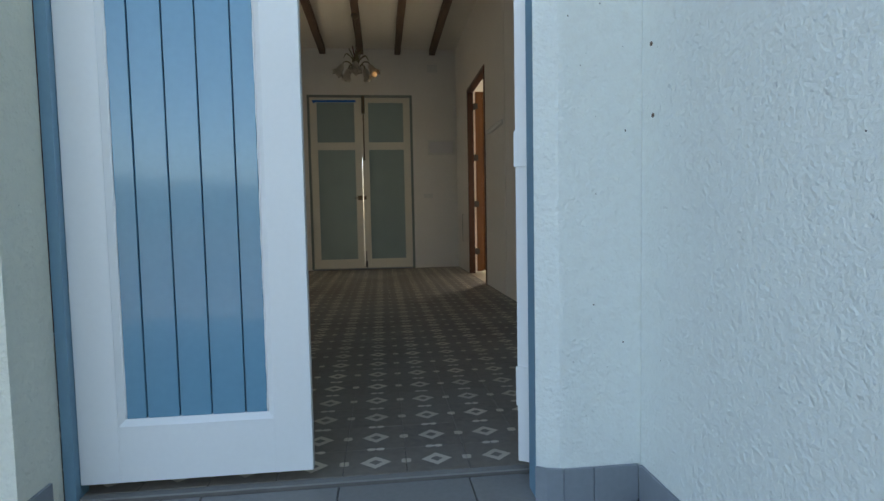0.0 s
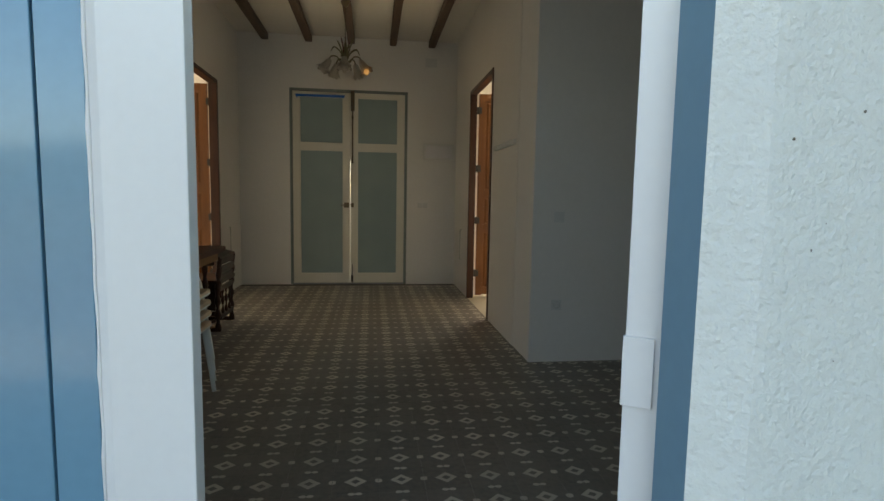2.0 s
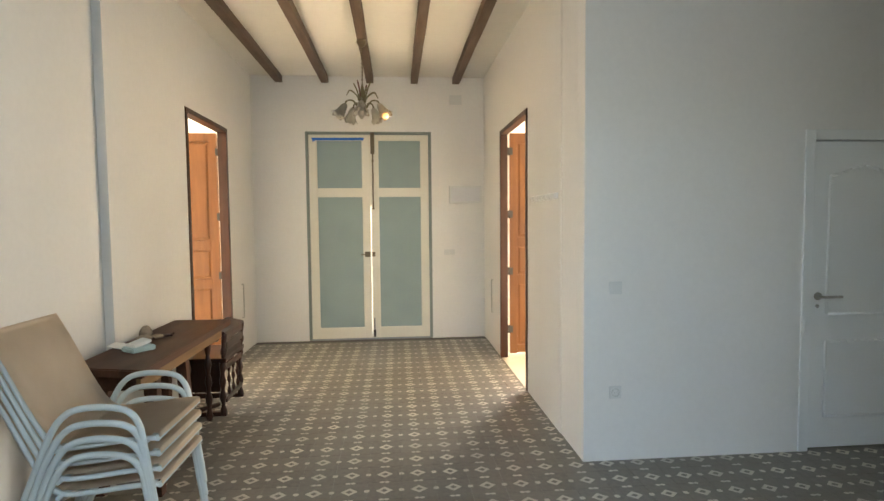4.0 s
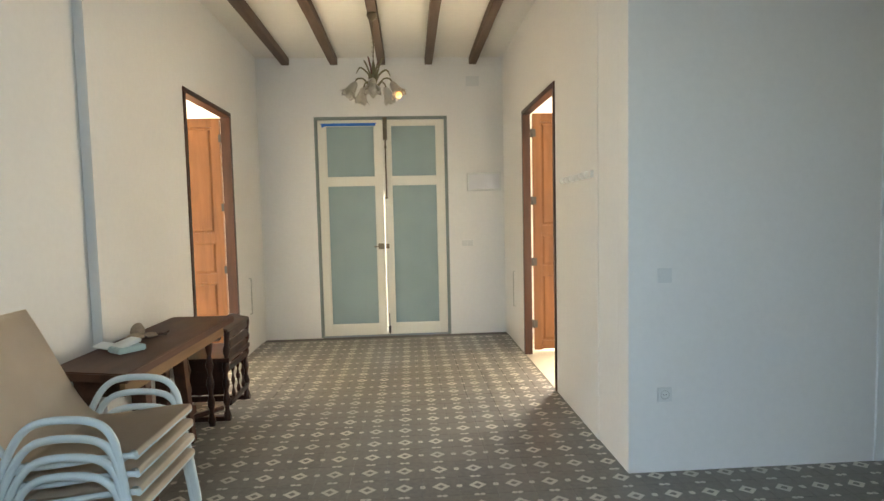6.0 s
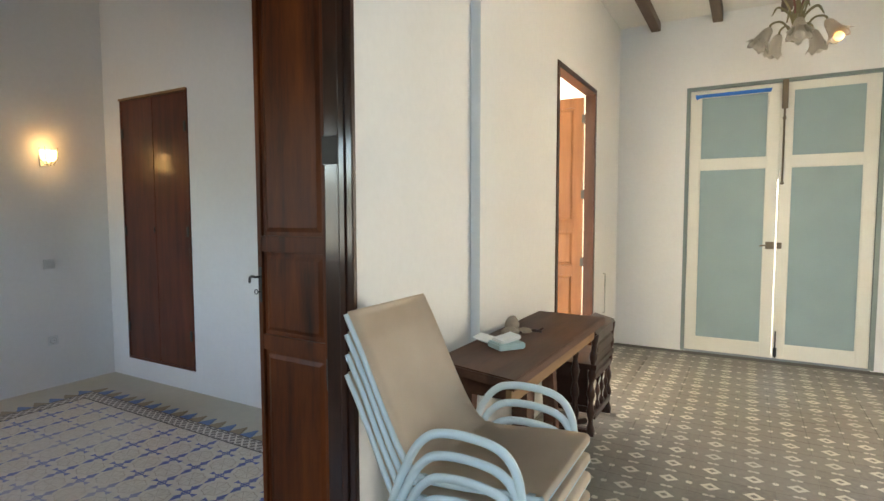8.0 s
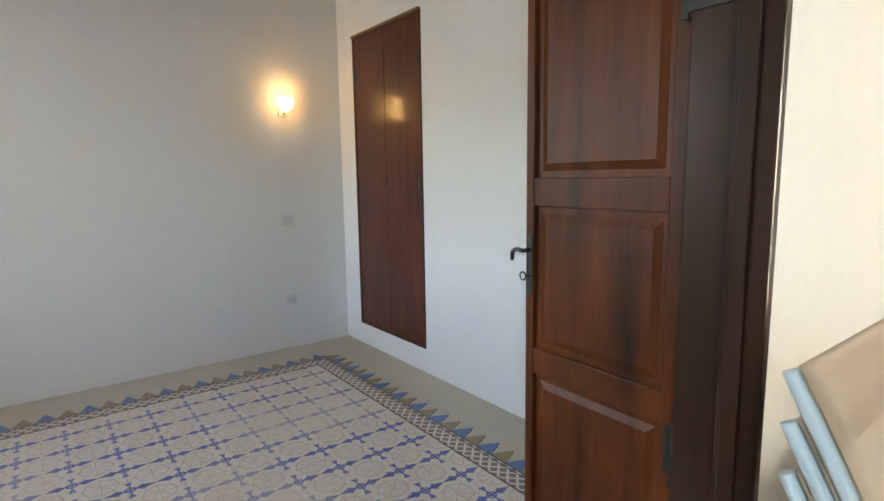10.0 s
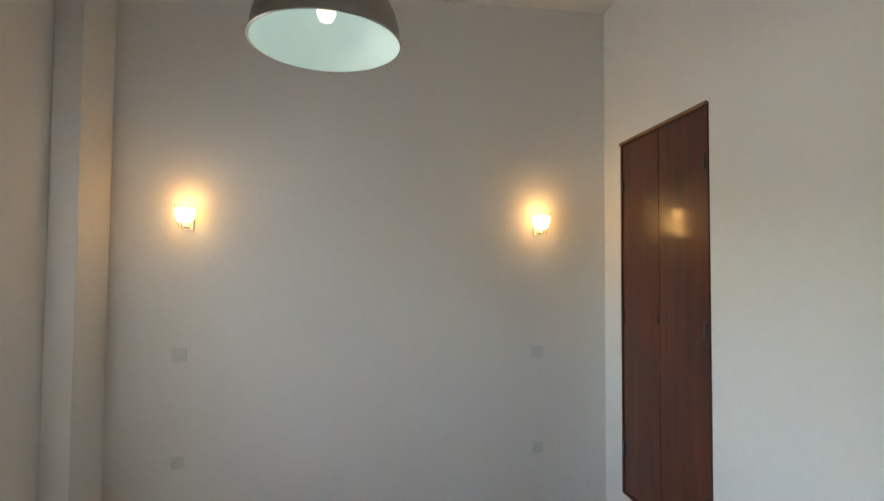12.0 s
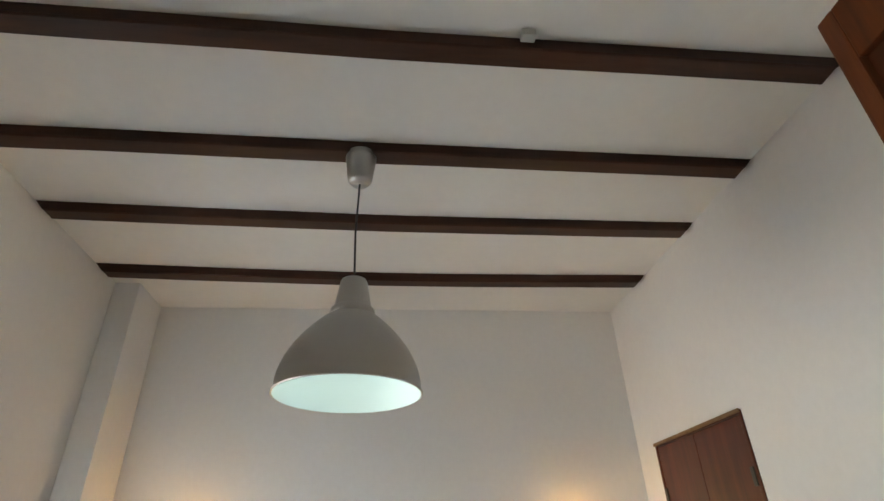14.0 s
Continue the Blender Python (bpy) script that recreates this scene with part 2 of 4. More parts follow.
M_FRAMEBLUE = paint("blue_grey_frame_paint", (0.16, 0.30, 0.40), 0.4, 50, 0.05, 0.05, 0.001, 0.05)
M_GREEN = paint("green_grey_frame_paint", (0.20, 0.24, 0.22), 0.5, 50, 0.05, 0.05, 0.001, 0.05)
M_TAPE = paint("blue_tape", (0.02, 0.16, 0.60), 0.6, 30, 0.05, 0.05, 0.001)
M_PAVE = paint("grey_paving", (0.25, 0.25, 0.24), 0.55, 60, 0.12, 0.15, 0.002, 0.1)
M_SKIRT = paint("grey_skirting_tile", (0.23, 0.26, 0.29), 0.4, 60, 0.08, 0.1, 0.001, 0.06)
M_GROUT = paint("grout", (0.14, 0.13, 0.12), 0.9, 80, 0.1, 0.2, 0.002)
M_CREAMTILE = paint("cream_border_tile", (0.52, 0.46, 0.35), 0.4, 14, 0.08, 0.06, 0.001, 0.08)
M_BLUETRI = paint("blue_tile", (0.09, 0.17, 0.40), 0.4, 30, 0.1, 0.05, 0.001)
M_OCHRE = paint("ochre_tile", (0.30, 0.21, 0.11), 0.4, 30, 0.1, 0.05, 0.001)
M_LINE = paint("brown_line_tile", (0.10, 0.07, 0.06), 0.4, 30, 0.1, 0.05, 0.001)
M_STONE = paint("light_stone_floor", (0.66, 0.60, 0.48), 0.4, 12, 0.08, 0.05, 0.001, 0.08)
M_BEAM = wood("hall_beam_wood", (0.10, 0.065, 0.048), (0.18, 0.125, 0.095), 0.6, "y")
M_BEAM2 = wood("bedroom_beam_wood", (0.02, 0.009, 0.006), (0.08, 0.032, 0.017), 0.42, "y")
M_GIRDER = wood("girder_wood", (0.06, 0.03, 0.02), (0.13, 0.07, 0.05), 0.5, "x")
M_CASING = wood("dark_casing_wood", (0.03, 0.010, 0.006), (0.08, 0.028, 0.014), 0.3, "z", 0.0)
# Dark varnish, its colour darkened further for shadow in the gap beside the leaf.
M_VARNISH = wood("varnished_casing_wood", (0.014, 0.005, 0.003), (0.06, 0.019, 0.009), 0.3, "z", 0.8)
M_ORANGE = wood("orange_door_wood", (0.12, 0.042, 0.013), (0.21, 0.082, 0.026), 0.42, "z", 0.1, 1.0)
M_RED = wood("red_brown_door_wood", (0.020, 0.005, 0.0025), (0.215, 0.050, 0.0105), 0.42, "z", 0.0, 0.9, (0.33, 0.66))
M_CUP = wood("cupboard_wood", (0.038, 0.009, 0.004), (0.14, 0.030, 0.011), 0.32, "z", 0.6, 0.8)
M_TABLE = wood("table_wood", (0.05, 0.02, 0.011), (0.12, 0.05, 0.028), 0.5, "y", 0.0)
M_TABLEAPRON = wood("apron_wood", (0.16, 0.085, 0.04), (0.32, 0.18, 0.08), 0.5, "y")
M_CHAIRWOOD = wood("chair_wood", (0.02, 0.008, 0.005), (0.065, 0.024, 0.014), 0.34, "z", 0.4)
M_IRON = paint("dark_iron", (0.03, 0.025, 0.022), 0.5, 60, 0.2, 0.2, 0.001)
M_BRONZE = paint("worn_bronze", (0.16, 0.12, 0.07), 0.45, 60, 0.2, 0.2, 0.001)
M_STEEL = brushed()
M_NICKEL = paint("satin_nickel", (0.30, 0.28, 0.25), 0.35, 60, 0.05, 0.02, 0.001)
M_TUBE = paint("white_tube_paint", (0.70, 0.76, 0.76), 0.35, 60, 0.02, 0.03, 0.001)
M_SLING = weave()
M_PLASTIC = paint("white_plastic", (0.74, 0.74, 0.72), 0.3, 60, 0.01, 0.01, 0.001)
M_PLATE = paint("grey_white_plastic", (0.67, 0.67, 0.65), 0.35, 60, 0.02, 0.01, 0.001)
M_PANE = glass_pane()
M_FLOOR = hall_tiles()
M_RUG = rug_tiles()
M_LATTICE = lattice()
M_OPAL = opal("pressed_glass", (0.58, 0.53, 0.46))
M_SHADEIN = glowing("lit_shade_inside", (0.6, 0.95, 1.0), 0.005, (0.62, 0.74, 0.74))
M_BULB = glowing("lit_bulb", (1.0, 0.97, 0.9), 0.05)
M_AMBERBULB = glowing("lit_amber_glass", (1.0, 0.45, 0.08), 0.12)
M_SCONCE = glowing("lit_sconce_glass", (1.0, 0.62, 0.22), 0.28)
M_LEAF = paint("brass_leaves", (0.22, 0.19, 0.10), 0.45, 60, 0.2, 0.1, 0.001)
M_REDLEAF = paint("reddish_leaves", (0.17, 0.06, 0.04), 0.5, 60, 0.2, 0.1, 0.001)
M_BISQUE = paint("grey_putty", (0.5, 0.5, 0.47), 0.7, 30, 0.1, 0.2, 0.002)
M_TEAL = paint("pale_teal_paper", (0.42, 0.55, 0.55), 0.6, 30, 0.08, 0.1, 0.001)
M_BEIGE = paint("beige_stone", (0.35, 0.27, 0.20), 0.8, 40, 0.2, 0.3, 0.003)
M_HILL = paint("hill", (0.09, 0.10, 0.07), 0.9, 0.5, 0.3, 0.1, 0.1)
# Land out of view, kept dark to dim its reflection in the boards.
M_LAND = paint("dark_land", (0.15, 0.145, 0.10), 0.9, 3, 0.2, 0.2, 0.01)
M_MOSS = paint("moss", (0.05, 0.07, 0.02), 0.9, 90, 0.4, 0.5, 0.004)
M_RUST = paint("rusty_screw", (0.16, 0.10, 0.07), 0.7, 90, 0.3, 0.3, 0.001)

# ---- mesh helpers ----
BASE = {}


def box(bm, x0, y0, z0, x1, y1, z1, bevel=0.0):
    r = bmesh.ops.create_cube(bm, size=1)
    bmesh.ops.transform(bm, verts=r["verts"], matrix=Matrix.Translation(((x0 + x1) / 2, (y0 + y1) / 2, (z0 + z1) / 2)) @ Matrix.Diagonal((abs(x1 - x0), abs(y1 - y0), abs(z1 - z0), 1)))
    if bevel:
        edges = list({e for v in r["verts"] for e in v.link_edges})
        bmesh.ops.bevel(bm, geom=edges, offset=bevel, segments=2, affect="EDGES", profile=0.6)


def prism(bm, pts, z0, z1, m=None):
    """A solid over the outline pts (x, y), from z0 to z1, then moved by m."""
    lo = [bm.verts.new((x, y, z0)) for x, y in pts]
    hi = [bm.verts.new((x, y, z1)) for x, y in pts]
    n = len(pts)
    faces = [bm.faces.new(lo[::-1]), bm.faces.new(hi)]
    faces += [bm.faces.new((lo[i], lo[(i + 1) % n], hi[(i + 1) % n], hi[i])) for i in range(n)]
    if m:
        bmesh.ops.transform(bm, verts=lo + hi, matrix=m)
    bmesh.ops.recalc_face_normals(bm, faces=faces)


def tube(bm, pts, r, n=8, caps=True):
    """A round bar along pts; r is a number or one radius a point."""
    pts = [Vector(p) for p in pts]
    rs = r if isinstance(r, (list, tuple)) else [r] * len(pts)
    rings, side = [], None
    for i, p in enumerate(pts):
        d = (pts[min(i + 1, len(pts) - 1)] - pts[max(i - 1, 0)]).normalized()
        if side is None:
            side = d.orthogonal().normalized()
        side = (side - d * side.dot(d)).normalized()
        up = d.cross(side)
        rings.append([bm.verts.new(p + (side * math.cos(a) + up * math.sin(a)) * rs[i]) for a in (2 * math.pi * j / n for j in range(n))])
    for a, b in zip(rings, rings[1:]):
        for j in range(n):
            f = bm.faces.new((a[j], a[(j + 1) % n], b[(j + 1) % n], b[j]))
            f.smooth = True
    if caps:
        bm.faces.new(rings[0][::-1])
        bm.faces.new(rings[-1])


def spin(bm, profile, at=(0, 0, 0), n=32, m=None):
    """A turned shape round z from (radius, z) pairs."""
    rings = []
    for r, z in profile:
        rings.append([bm.verts.new((at[0] + r * math.cos(a), at[1] + r * math.sin(a), at[2] + z)) for a in (2 * math.pi * j / n for j in range(n))])
    for a, b in zip(rings, rings[1:]):
        for j in range(n):
            f = bm.faces.new((a[j], a[(j + 1) % n], b[(j + 1) % n], b[j]))
            f.smooth = True
    if m:
        bmesh.ops.transform(bm, verts=[v for ring in rings for v in ring], matrix=m)
    return rings


def curve_pts(keys, n=6):
    """A smooth line through keys (Catmull-Rom)."""
    k = [Vector(p) for p in keys]
    k = [k[0] * 2 - k[1]] + k + [k[-1] * 2 - k[-2]]
    out = []
    for a, b, c, d in zip(k, k[1:], k[2:], k[3:]):
        for j in range(n):
            t = j / n
            out.append(0.5 * (2 * b + (c - a) * t + (2 * a - 5 * b + 4 * c - d) * t * t + (3 * b - a - 3 * c + d) * t ** 3))
    return out + [k[-2]]


def thing(name, at, label, category, group="", kind=""):
    ob = new(name)
    ob.location = at
    BASE[ob.name] = Vector(at)
    return tagged(ob, label, category, group, kind)


def part(name, bm, material, parent=None, label="", kind=""):
    """Links a bmesh in world places as one mesh under a thing or part, which may be turned later."""
    base = BASE[parent.name] if parent else Vector((0, 0, 0))
    bmesh.ops.translate(bm, verts=bm.verts, vec=-base)
    me = bpy.data.meshes.new(name)
    bm.to_mesh(me)
    bm.free()
    me.materials.append(material)
    ob = new(name, me)
    BASE[ob.name] = base
    if parent:
        ob.parent = parent
    return tagged(ob, label, kind=kind)


def boxes(name, material, rows, parent=None, label="", bevel=0.0, kind=""):
    bm = bmesh.new()
    for r in rows:
        box(bm, *r, bevel=bevel)
    return part(name, bm, material, parent, label, kind)


def wall(name, axis, a0, a1, t0, t1, z0, z1, openings, material, label):
    """A wall along axis from a0 to a1, thick from t0 to t1; openings (a0, a1, z0, z1)."""
    cuts = sorted({a0, a1, *(o[0] for o in openings), *(o[1] for o in openings)})
    rows = []
    for p, q in zip(cuts, cuts[1:]):
        hole = [o for o in openings if o[0] <= p and q <= o[1]]
        spans = [(z0, z1)] if not hole else [s for s in ((z0, hole[0][2]), (hole[0][3], z1)) if s[1] - s[0] > 1e-4]
        rows += [(p, t0, s, q, t1, e) if axis == "x" else (t0, p, s, t1, q, e) for s, e in spans]
    return tagged(boxes(name, material, rows, label=label), label, kind="structure")


# ---- structure ----
H = 3.375
wall("wall_front", "x", -6.0, 0.506, 1.675, 1.86, -0.015, 3.9, [(-0.815, 0.506, -0.015, 2.75), (-4.30, -3.30, 1.0, 2.15)], M_STUCCOAGED, "rough aged cream stucco outer wall round the double door")
bm = bmesh.new()
prism(bm, [(0.508, 1.7035), (0.514, 1.699), (0.561, 1.681), (0.568, 1.6765), (0.58, 1.675), (4.5, 1.675), (4.5, 1.86), (0.632, 1.86), (0.632, 1.79), (0.585, 1.79), (0.585, 1.7035)], -0.015, 3.9)
tagged(part("wall_front_end", bm, M_STUCCO), "rough white stucco outer wall beside the double door", kind="structure")
wall("wall_front_top", "x", 4.502, 4.6, 1.66, 1.86, -0.015, 3.9, [], M_STUCCO, "rough white stucco outer wall beside the double door")
wall("wall_bedroom_front", "x", -5.5, -1.85, 1.863, 2.05, -0.05, H, [(-4.30, -3.30, 1.0, 2.15)], M_PLASTER, "white plastered bedroom wall")
wall("wall_hall_front", "x", -1.85, -0.93, 1.863, 1.93, -0.05, H, [], M_PLASTER, "white plastered hall wall beside the entrance")
wall("wall_niche_side", "x", -5.34, -4.97, 2.052, 2.2, -0.05, H, [], M_PLASTER, "white plastered pier in the bedroom corner")
wall("wall_side_yard", "y", -6.0, 1.673, 0.8, 1.0, -0.015, 3.9, [], M_STUCCO, "rough white stucco wall along the yard")
wall("wall_bedroom_far", "y", 1.86, 5.5, -5.5, -5.342, -0.05, H, [], M_PLASTER, "white plastered bedroom wall with two lit sconces")
wall("wall_bedroom_cupboard", "x", -5.34, -1.83, 5.38, 5.5, -0.05, H, [(-5.09, -4.19, 0.165, 2.39)], M_PLASTER, "white plastered wall round the built-in cupboard")
wall("wall_hall_west", "y", 1.932, 5.3, -1.80, -1.71, -0.05, H, [(2.95, 4.255, -0.05, 2.50)], M_PLASTER, "white plastered hall wall beside the bedroom door")
wall("wall_hall_west_inner", "y", 5.302, 8.74, -1.74, -1.655, -0.05, H, [(6.594, 7.738, -0.05, 2.54)], M_PLASTER, "white plastered hall wall with a wooden door")
wall("wall_side_room_west", "y", 5.502, 8.74, -1.83, -1.742, -0.05, H, [(6.594, 7.93, -0.05, 2.60)], M_PLASTER, "white plastered side room wall round a wooden door")
wall("wall_hall_east", "y", 5.44, 8.74, 1.3, 1.37, -0.05, H, [(6.4, 7.627, -0.05, 2.51)], M_PLASTER, "white plastered hall wall with a wooden door and coat hooks")
wall("wall_side_room_east", "y", 5.44, 8.74, 1.372, 1.45, -0.05, H, [(6.4, 7.82, -0.05, 2.60)], M_PLASTER, "white plastered side room wall round a wooden door")
wall("wall_cross", "x", 1.306, 4.3, 4.98, 5.12, -0.05, H, [(2.80, 3.56, -0.05, 2.03)], M_PLASTER, "white plastered wall with a white door")
wall("wall_hall_pier", "y", 5.122, 5.438, 1.306, 1.45, -0.05, H, [], M_PLASTER, "white plastered end of the cross wall")
# Both window openings are assumed, sized to let more light in.
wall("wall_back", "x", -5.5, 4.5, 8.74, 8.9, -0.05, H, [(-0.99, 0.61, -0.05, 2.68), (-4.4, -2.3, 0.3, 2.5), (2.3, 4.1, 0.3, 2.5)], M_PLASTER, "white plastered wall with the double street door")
wall("wall_far_east", "y", 1.86, 8.74, 4.3, 4.5, -0.05, H, [], M_PLASTER, "plain white plastered wall")
wall("wall_far_west", "y", 5.502, 8.74, -5.5, -5.34, -0.05, H, [], M_PLASTER, "plain white plastered wall")
wall("wall_closet_back", "x", -5.2, -4.1, 5.62, 5.66, 0, 2.6, [], M_PLASTER, "plain plastered back of the cupboard")
tagged(boxes("ceiling", M_CEIL, [(-5.6, 1.862, H, 4.5, 8.9, H + 0.3)]), "white plastered ceiling between wooden beams", kind="structure")
tagged(boxes("ceiling_bedroom", M_CEIL, [(-5.34, 2.05, 3.371, -1.832, 5.38, 3.3745)]), "white plastered bedroom ceiling between dark beams", kind="structure")
def window_frame(name, x0, x1, y, z0, z1, label):
    w = 0.05
    rows = [(x0, y, z0, x0 + w, y + 0.05, z1), (x1 - w, y, z0, x1, y + 0.05, z1), (x0 + w, y, z0, x1 - w, y + 0.05, z0 + w), (x0 + w, y, z1 - w, x1 - w, y + 0.05, z1), ((x0 + x1) / 2 - 0.03, y, z0 + w, (x0 + x1) / 2 + 0.03, y + 0.05, z1 - w)]
    return tagged(boxes(name, M_CASING, rows), label, kind="structure")


# Made-up window, never in view, that lets light into the bedroom.
window_frame("window_bedroom", -4.30, -3.30, 1.8, 1.0, 2.15, "dark wooden frame of an unseen window, added to light the bedroom")
# Assumed street windows, out of view behind the side rooms.
window_frame("window_west", -4.4, -2.3, 8.8, 0.3, 2.5, "dark wooden frame of an unseen, assumed street window")
window_frame("window_east", 2.3, 4.1, 8.8, 0.3, 2.5, "dark wooden frame of an unseen, assumed street window")
# floors under the tiles
tagged(boxes("floor", M_GROUT, [(-1.83, 1.87, -0.3, 4.3, 8.74, -0.006)]), "grey patterned cement tile floor of the hall", kind="structure")
tagged(boxes("floor_bedroom", M_CREAMTILE, [(-5.34, 1.87, -0.3, -1.832, 5.38, 0.0)]), "cream bedroom floor with a border of blue and ochre triangles", kind="structure")
tagged(boxes("floor_side_rooms", M_STONE, [(-5.34, 5.502, -0.3, -1.832, 8.74, 0.0)]), "light stone floor of the side room", kind="structure")
tagged(boxes("floor_side_room_east", M_STONE, [(1.302, 6.402, -0.004, 4.3, 8.738, 0.003)]), "light stone floor of the side room", kind="structure")
tagged(boxes("ground", M_LAND, [(-900, -900, -0.6, 900, 900, -0.04)]), "unseen dark open ground round the house", kind="structure")

tagged(boxes("threshold_entrance", M_PAVE, [(-0.783, 1.8705, -0.02, 0.62, 1.8985, -0.001)]), "grey stone threshold of the entrance", kind="structure")
# entrance frame
frame_ob = tagged(boxes("door_frame_entrance", M_FRAMEBLUE, [(0.510, 1.7045, -0.014, 0.584, 1.782, 2.748), (-0.814, 1.862, -0.014, -0.7835, 1.93, 2.748), (-0.783, 1.80, 2.70, 0.508, 1.84, 2.748)], bevel=0.002), "blue-grey painted wooden frame of the entrance", kind="structure")


def entrance_leaf(name, x0, x1, y, label, cuts, category="door", t=0.05):
    """A leaf of the entrance: white frame, blue boards, from x0 to x1, its outer face at y."""
    d = thing(name, (x1, y, 0.035), label, category, "entrance doors")
    z0, z1, s = 0.035, 2.695, 0.11
    boxes("stile", M_WHITE, [(x0, y, z0, x0 + s, y + t, z1)], d, "white painted stile", 0.002)
    boxes("stile", M_WHITE, [(x1 - s, y, z0, x1, y + t, z1)], d, "white painted stile", 0.002)
    boxes("bottom_rail", M_WHITE, [(x0 + s, y + 0.001, z0, x1 - s, y + t - 0.001, z0 + 0.165)], d, "white painted bottom rail", 0.001)
    boxes("top_rail", M_WHITE, [(x0 + s, y + 0.001, z1 - 0.12, x1 - s, y + t - 0.001, z1)], d, "white painted top rail", 0.001)
    a, b, lo, hi = x0 + s, x1 - s, z0 + 0.165, z1 - 0.12
    bm = bmesh.new()
    w = 0.018
    for p in ([(a, lo), (b, lo), (b - w, lo + w), (a + w, lo + w)], [(a, hi), (a + w, hi - w), (b - w, hi - w), (b, hi)], [(a, lo), (a + w, lo + w), (a + w, hi - w), (a, hi)], [(b, lo), (b, hi), (b - w, hi - w), (b - w, lo + w)]):
        vs = [bm.verts.new((px, y + (0.002 if (px in (a, b) and pz in (lo, hi)) else 0.014), pz)) for px, pz in p]
        bk = [bm.verts.new((v.co.x, y + 0.03, v.co.z)) for v in vs]
        bm.faces.new(vs), bm.faces.new(bk[::-1])
        for i in range(4):
            bm.faces.new((vs[i], vs[(i + 1) % 4], bk[(i + 1) % 4], bk[i]))
    bmesh.ops.recalc_face_normals(bm, faces=bm.faces)
    part("moulding", bm, M_WHITE, d, "white bevelled moulding")
    cuts = [a + w] + [x0 + c for c in cuts] + [b - w]
    for u, v in zip(cuts, cuts[1:]):
        boxes("board", M_BLUE, [(u + 0.0022, y + 0.012, lo + w, v - 0.0022, y + 0.026, hi - w)], d, "blue painted tongue-and-groove board", 0.002)
    boxes("backing_board", M_FRAMEBLUE, [(a + w, y + 0.0265, lo + w, b - w, y + 0.034, hi - w)], d, "dark board behind the grooves")
    return d


closed = entrance_leaf("entrance_door_leaf", -0.782, -0.126, 1.885, "closed white-framed entrance door leaf with glossy blue boards", (0.186, 0.278, 0.368, 0.464), t=0.038)
opened = entrance_leaf("entrance_door_leaf", -0.125, 0.531, 1.885, "open white-framed entrance door leaf with blue boards", (0.186, 0.278, 0.368, 0.464))
boxes("hinge_plate", M_WHITE, [(0.5312, 1.882, 0.93, 0.537, 1.926, 1.035)], opened, "white painted hinge plate", 0.001)
boxes("hinge_plate", M_WHITE, [(0.5312, 1.882, 0.21, 0.537, 1.926, 0.33)], opened, "white painted hinge plate", 0.001)
boxes("lock_plate", M_PLASTIC, [(-0.129, 1.892, 0.99, -0.1255, 1.918, 1.07)], opened, "white metal lock plate", 0.001)
bm = bmesh.new()
for x in (-0.782 + 0.128, -0.126 - 0.128):
    zs = [0.22 + 0.02 * j for j in range(117)]
    tube(bm, [(x + 0.0022 * noise.noise(Vector((x * 9, 0, z * 14))), 1.8975, z) for z in zs], [0.0022 + 0.0035 * max(0.0, noise.noise(Vector((x, 5, z * 21)))) for z in zs], 6)
part("paint_ridge", bm, M_WHITE, closed, "uneven white paint ridge beside the boards")
opened.rotation_euler = (0, 0, radians(-122))
opened.location = (0.495, 1.851, 0.035)


# ---- street door ----
def street_leaf(x0, x1, label):
    y = 8.76
    d = thing("street_door_leaf", ((x0 + x1) / 2, y, 0.012), label, "door", "street doors")
    z0, z1, s, t = 0.012, 2.645, 0.095, 0.045
    boxes("stile", M_CREAM, [(x0, y, z0, x0 + s, y + t, z1)], d, "", 0.003)
    boxes("stile", M_CREAM, [(x1 - s, y, z0, x1, y + t, z1)], d, "", 0.003)
    for name, a, b in (("bottom_rail", z0, 0.145), ("mid_rail", 1.86, 1.955), ("top_rail", 2.58, z1)):
        boxes(name, M_CREAM, [(x0 + s, y + 0.002, a, x1 - s, y + t - 0.002, b)], d, "", 0.002)
    boxes("pane", M_PANE, [(x0 + s, y + 0.018, 0.145, x1 - s, y + 0.024, 1.86)], d, "grey-green frosted glass pane")
    boxes("pane", M_PANE, [(x0 + s, y + 0.018, 1.955, x1 - s, y + 0.024, 2.58)], d, "grey-green frosted glass pane")
    bm = bmesh.new()
    for a, b in ((0.145, 1.86), (1.955, 2.58)):
        for q in ((x0 + s, y + 0.006, a, x0 + s + 0.01, y + 0.017, b), (x1 - s - 0.01, y + 0.006, a, x1 - s, y + 0.017, b), (x0 + s + 0.01, y + 0.006, a, x1 - s - 0.01, y + 0.017, a + 0.01), (x0 + s + 0.01, y + 0.006, b - 0.01, x1 - s - 0.01, y + 0.017, b)):
            box(bm, *q)
    part("glazing_bead", bm, M_CREAM, d)
    return d


left_leaf = street_leaf(-0.955, -0.179, "closed cream street door leaf with frosted panes and blue tape")
right_leaf = street_leaf(-0.175, 0.572, "closed cream street door leaf with frosted panes and iron bolt")
bm = bmesh.new()
prism(bm, [(-0.915, 2.605), (-0.90, 2.555), (-0.865, 2.572), (-0.26, 2.572), (-0.25, 2.608)], -8.7585, -8.755, Matrix.Rotation(radians(90), 4, "X"))
part("tape", bm, M_TAPE, left_leaf, "strip of bright blue masking tape")
bm = bmesh.new()
tube(bm, [(-0.145, 8.748, 1.70), (-0.145, 8.748, 2.64)], 0.009)
box(bm, -0.17, 8.728, 2.40, -0.12, 8.757, 2.67, 0.005)
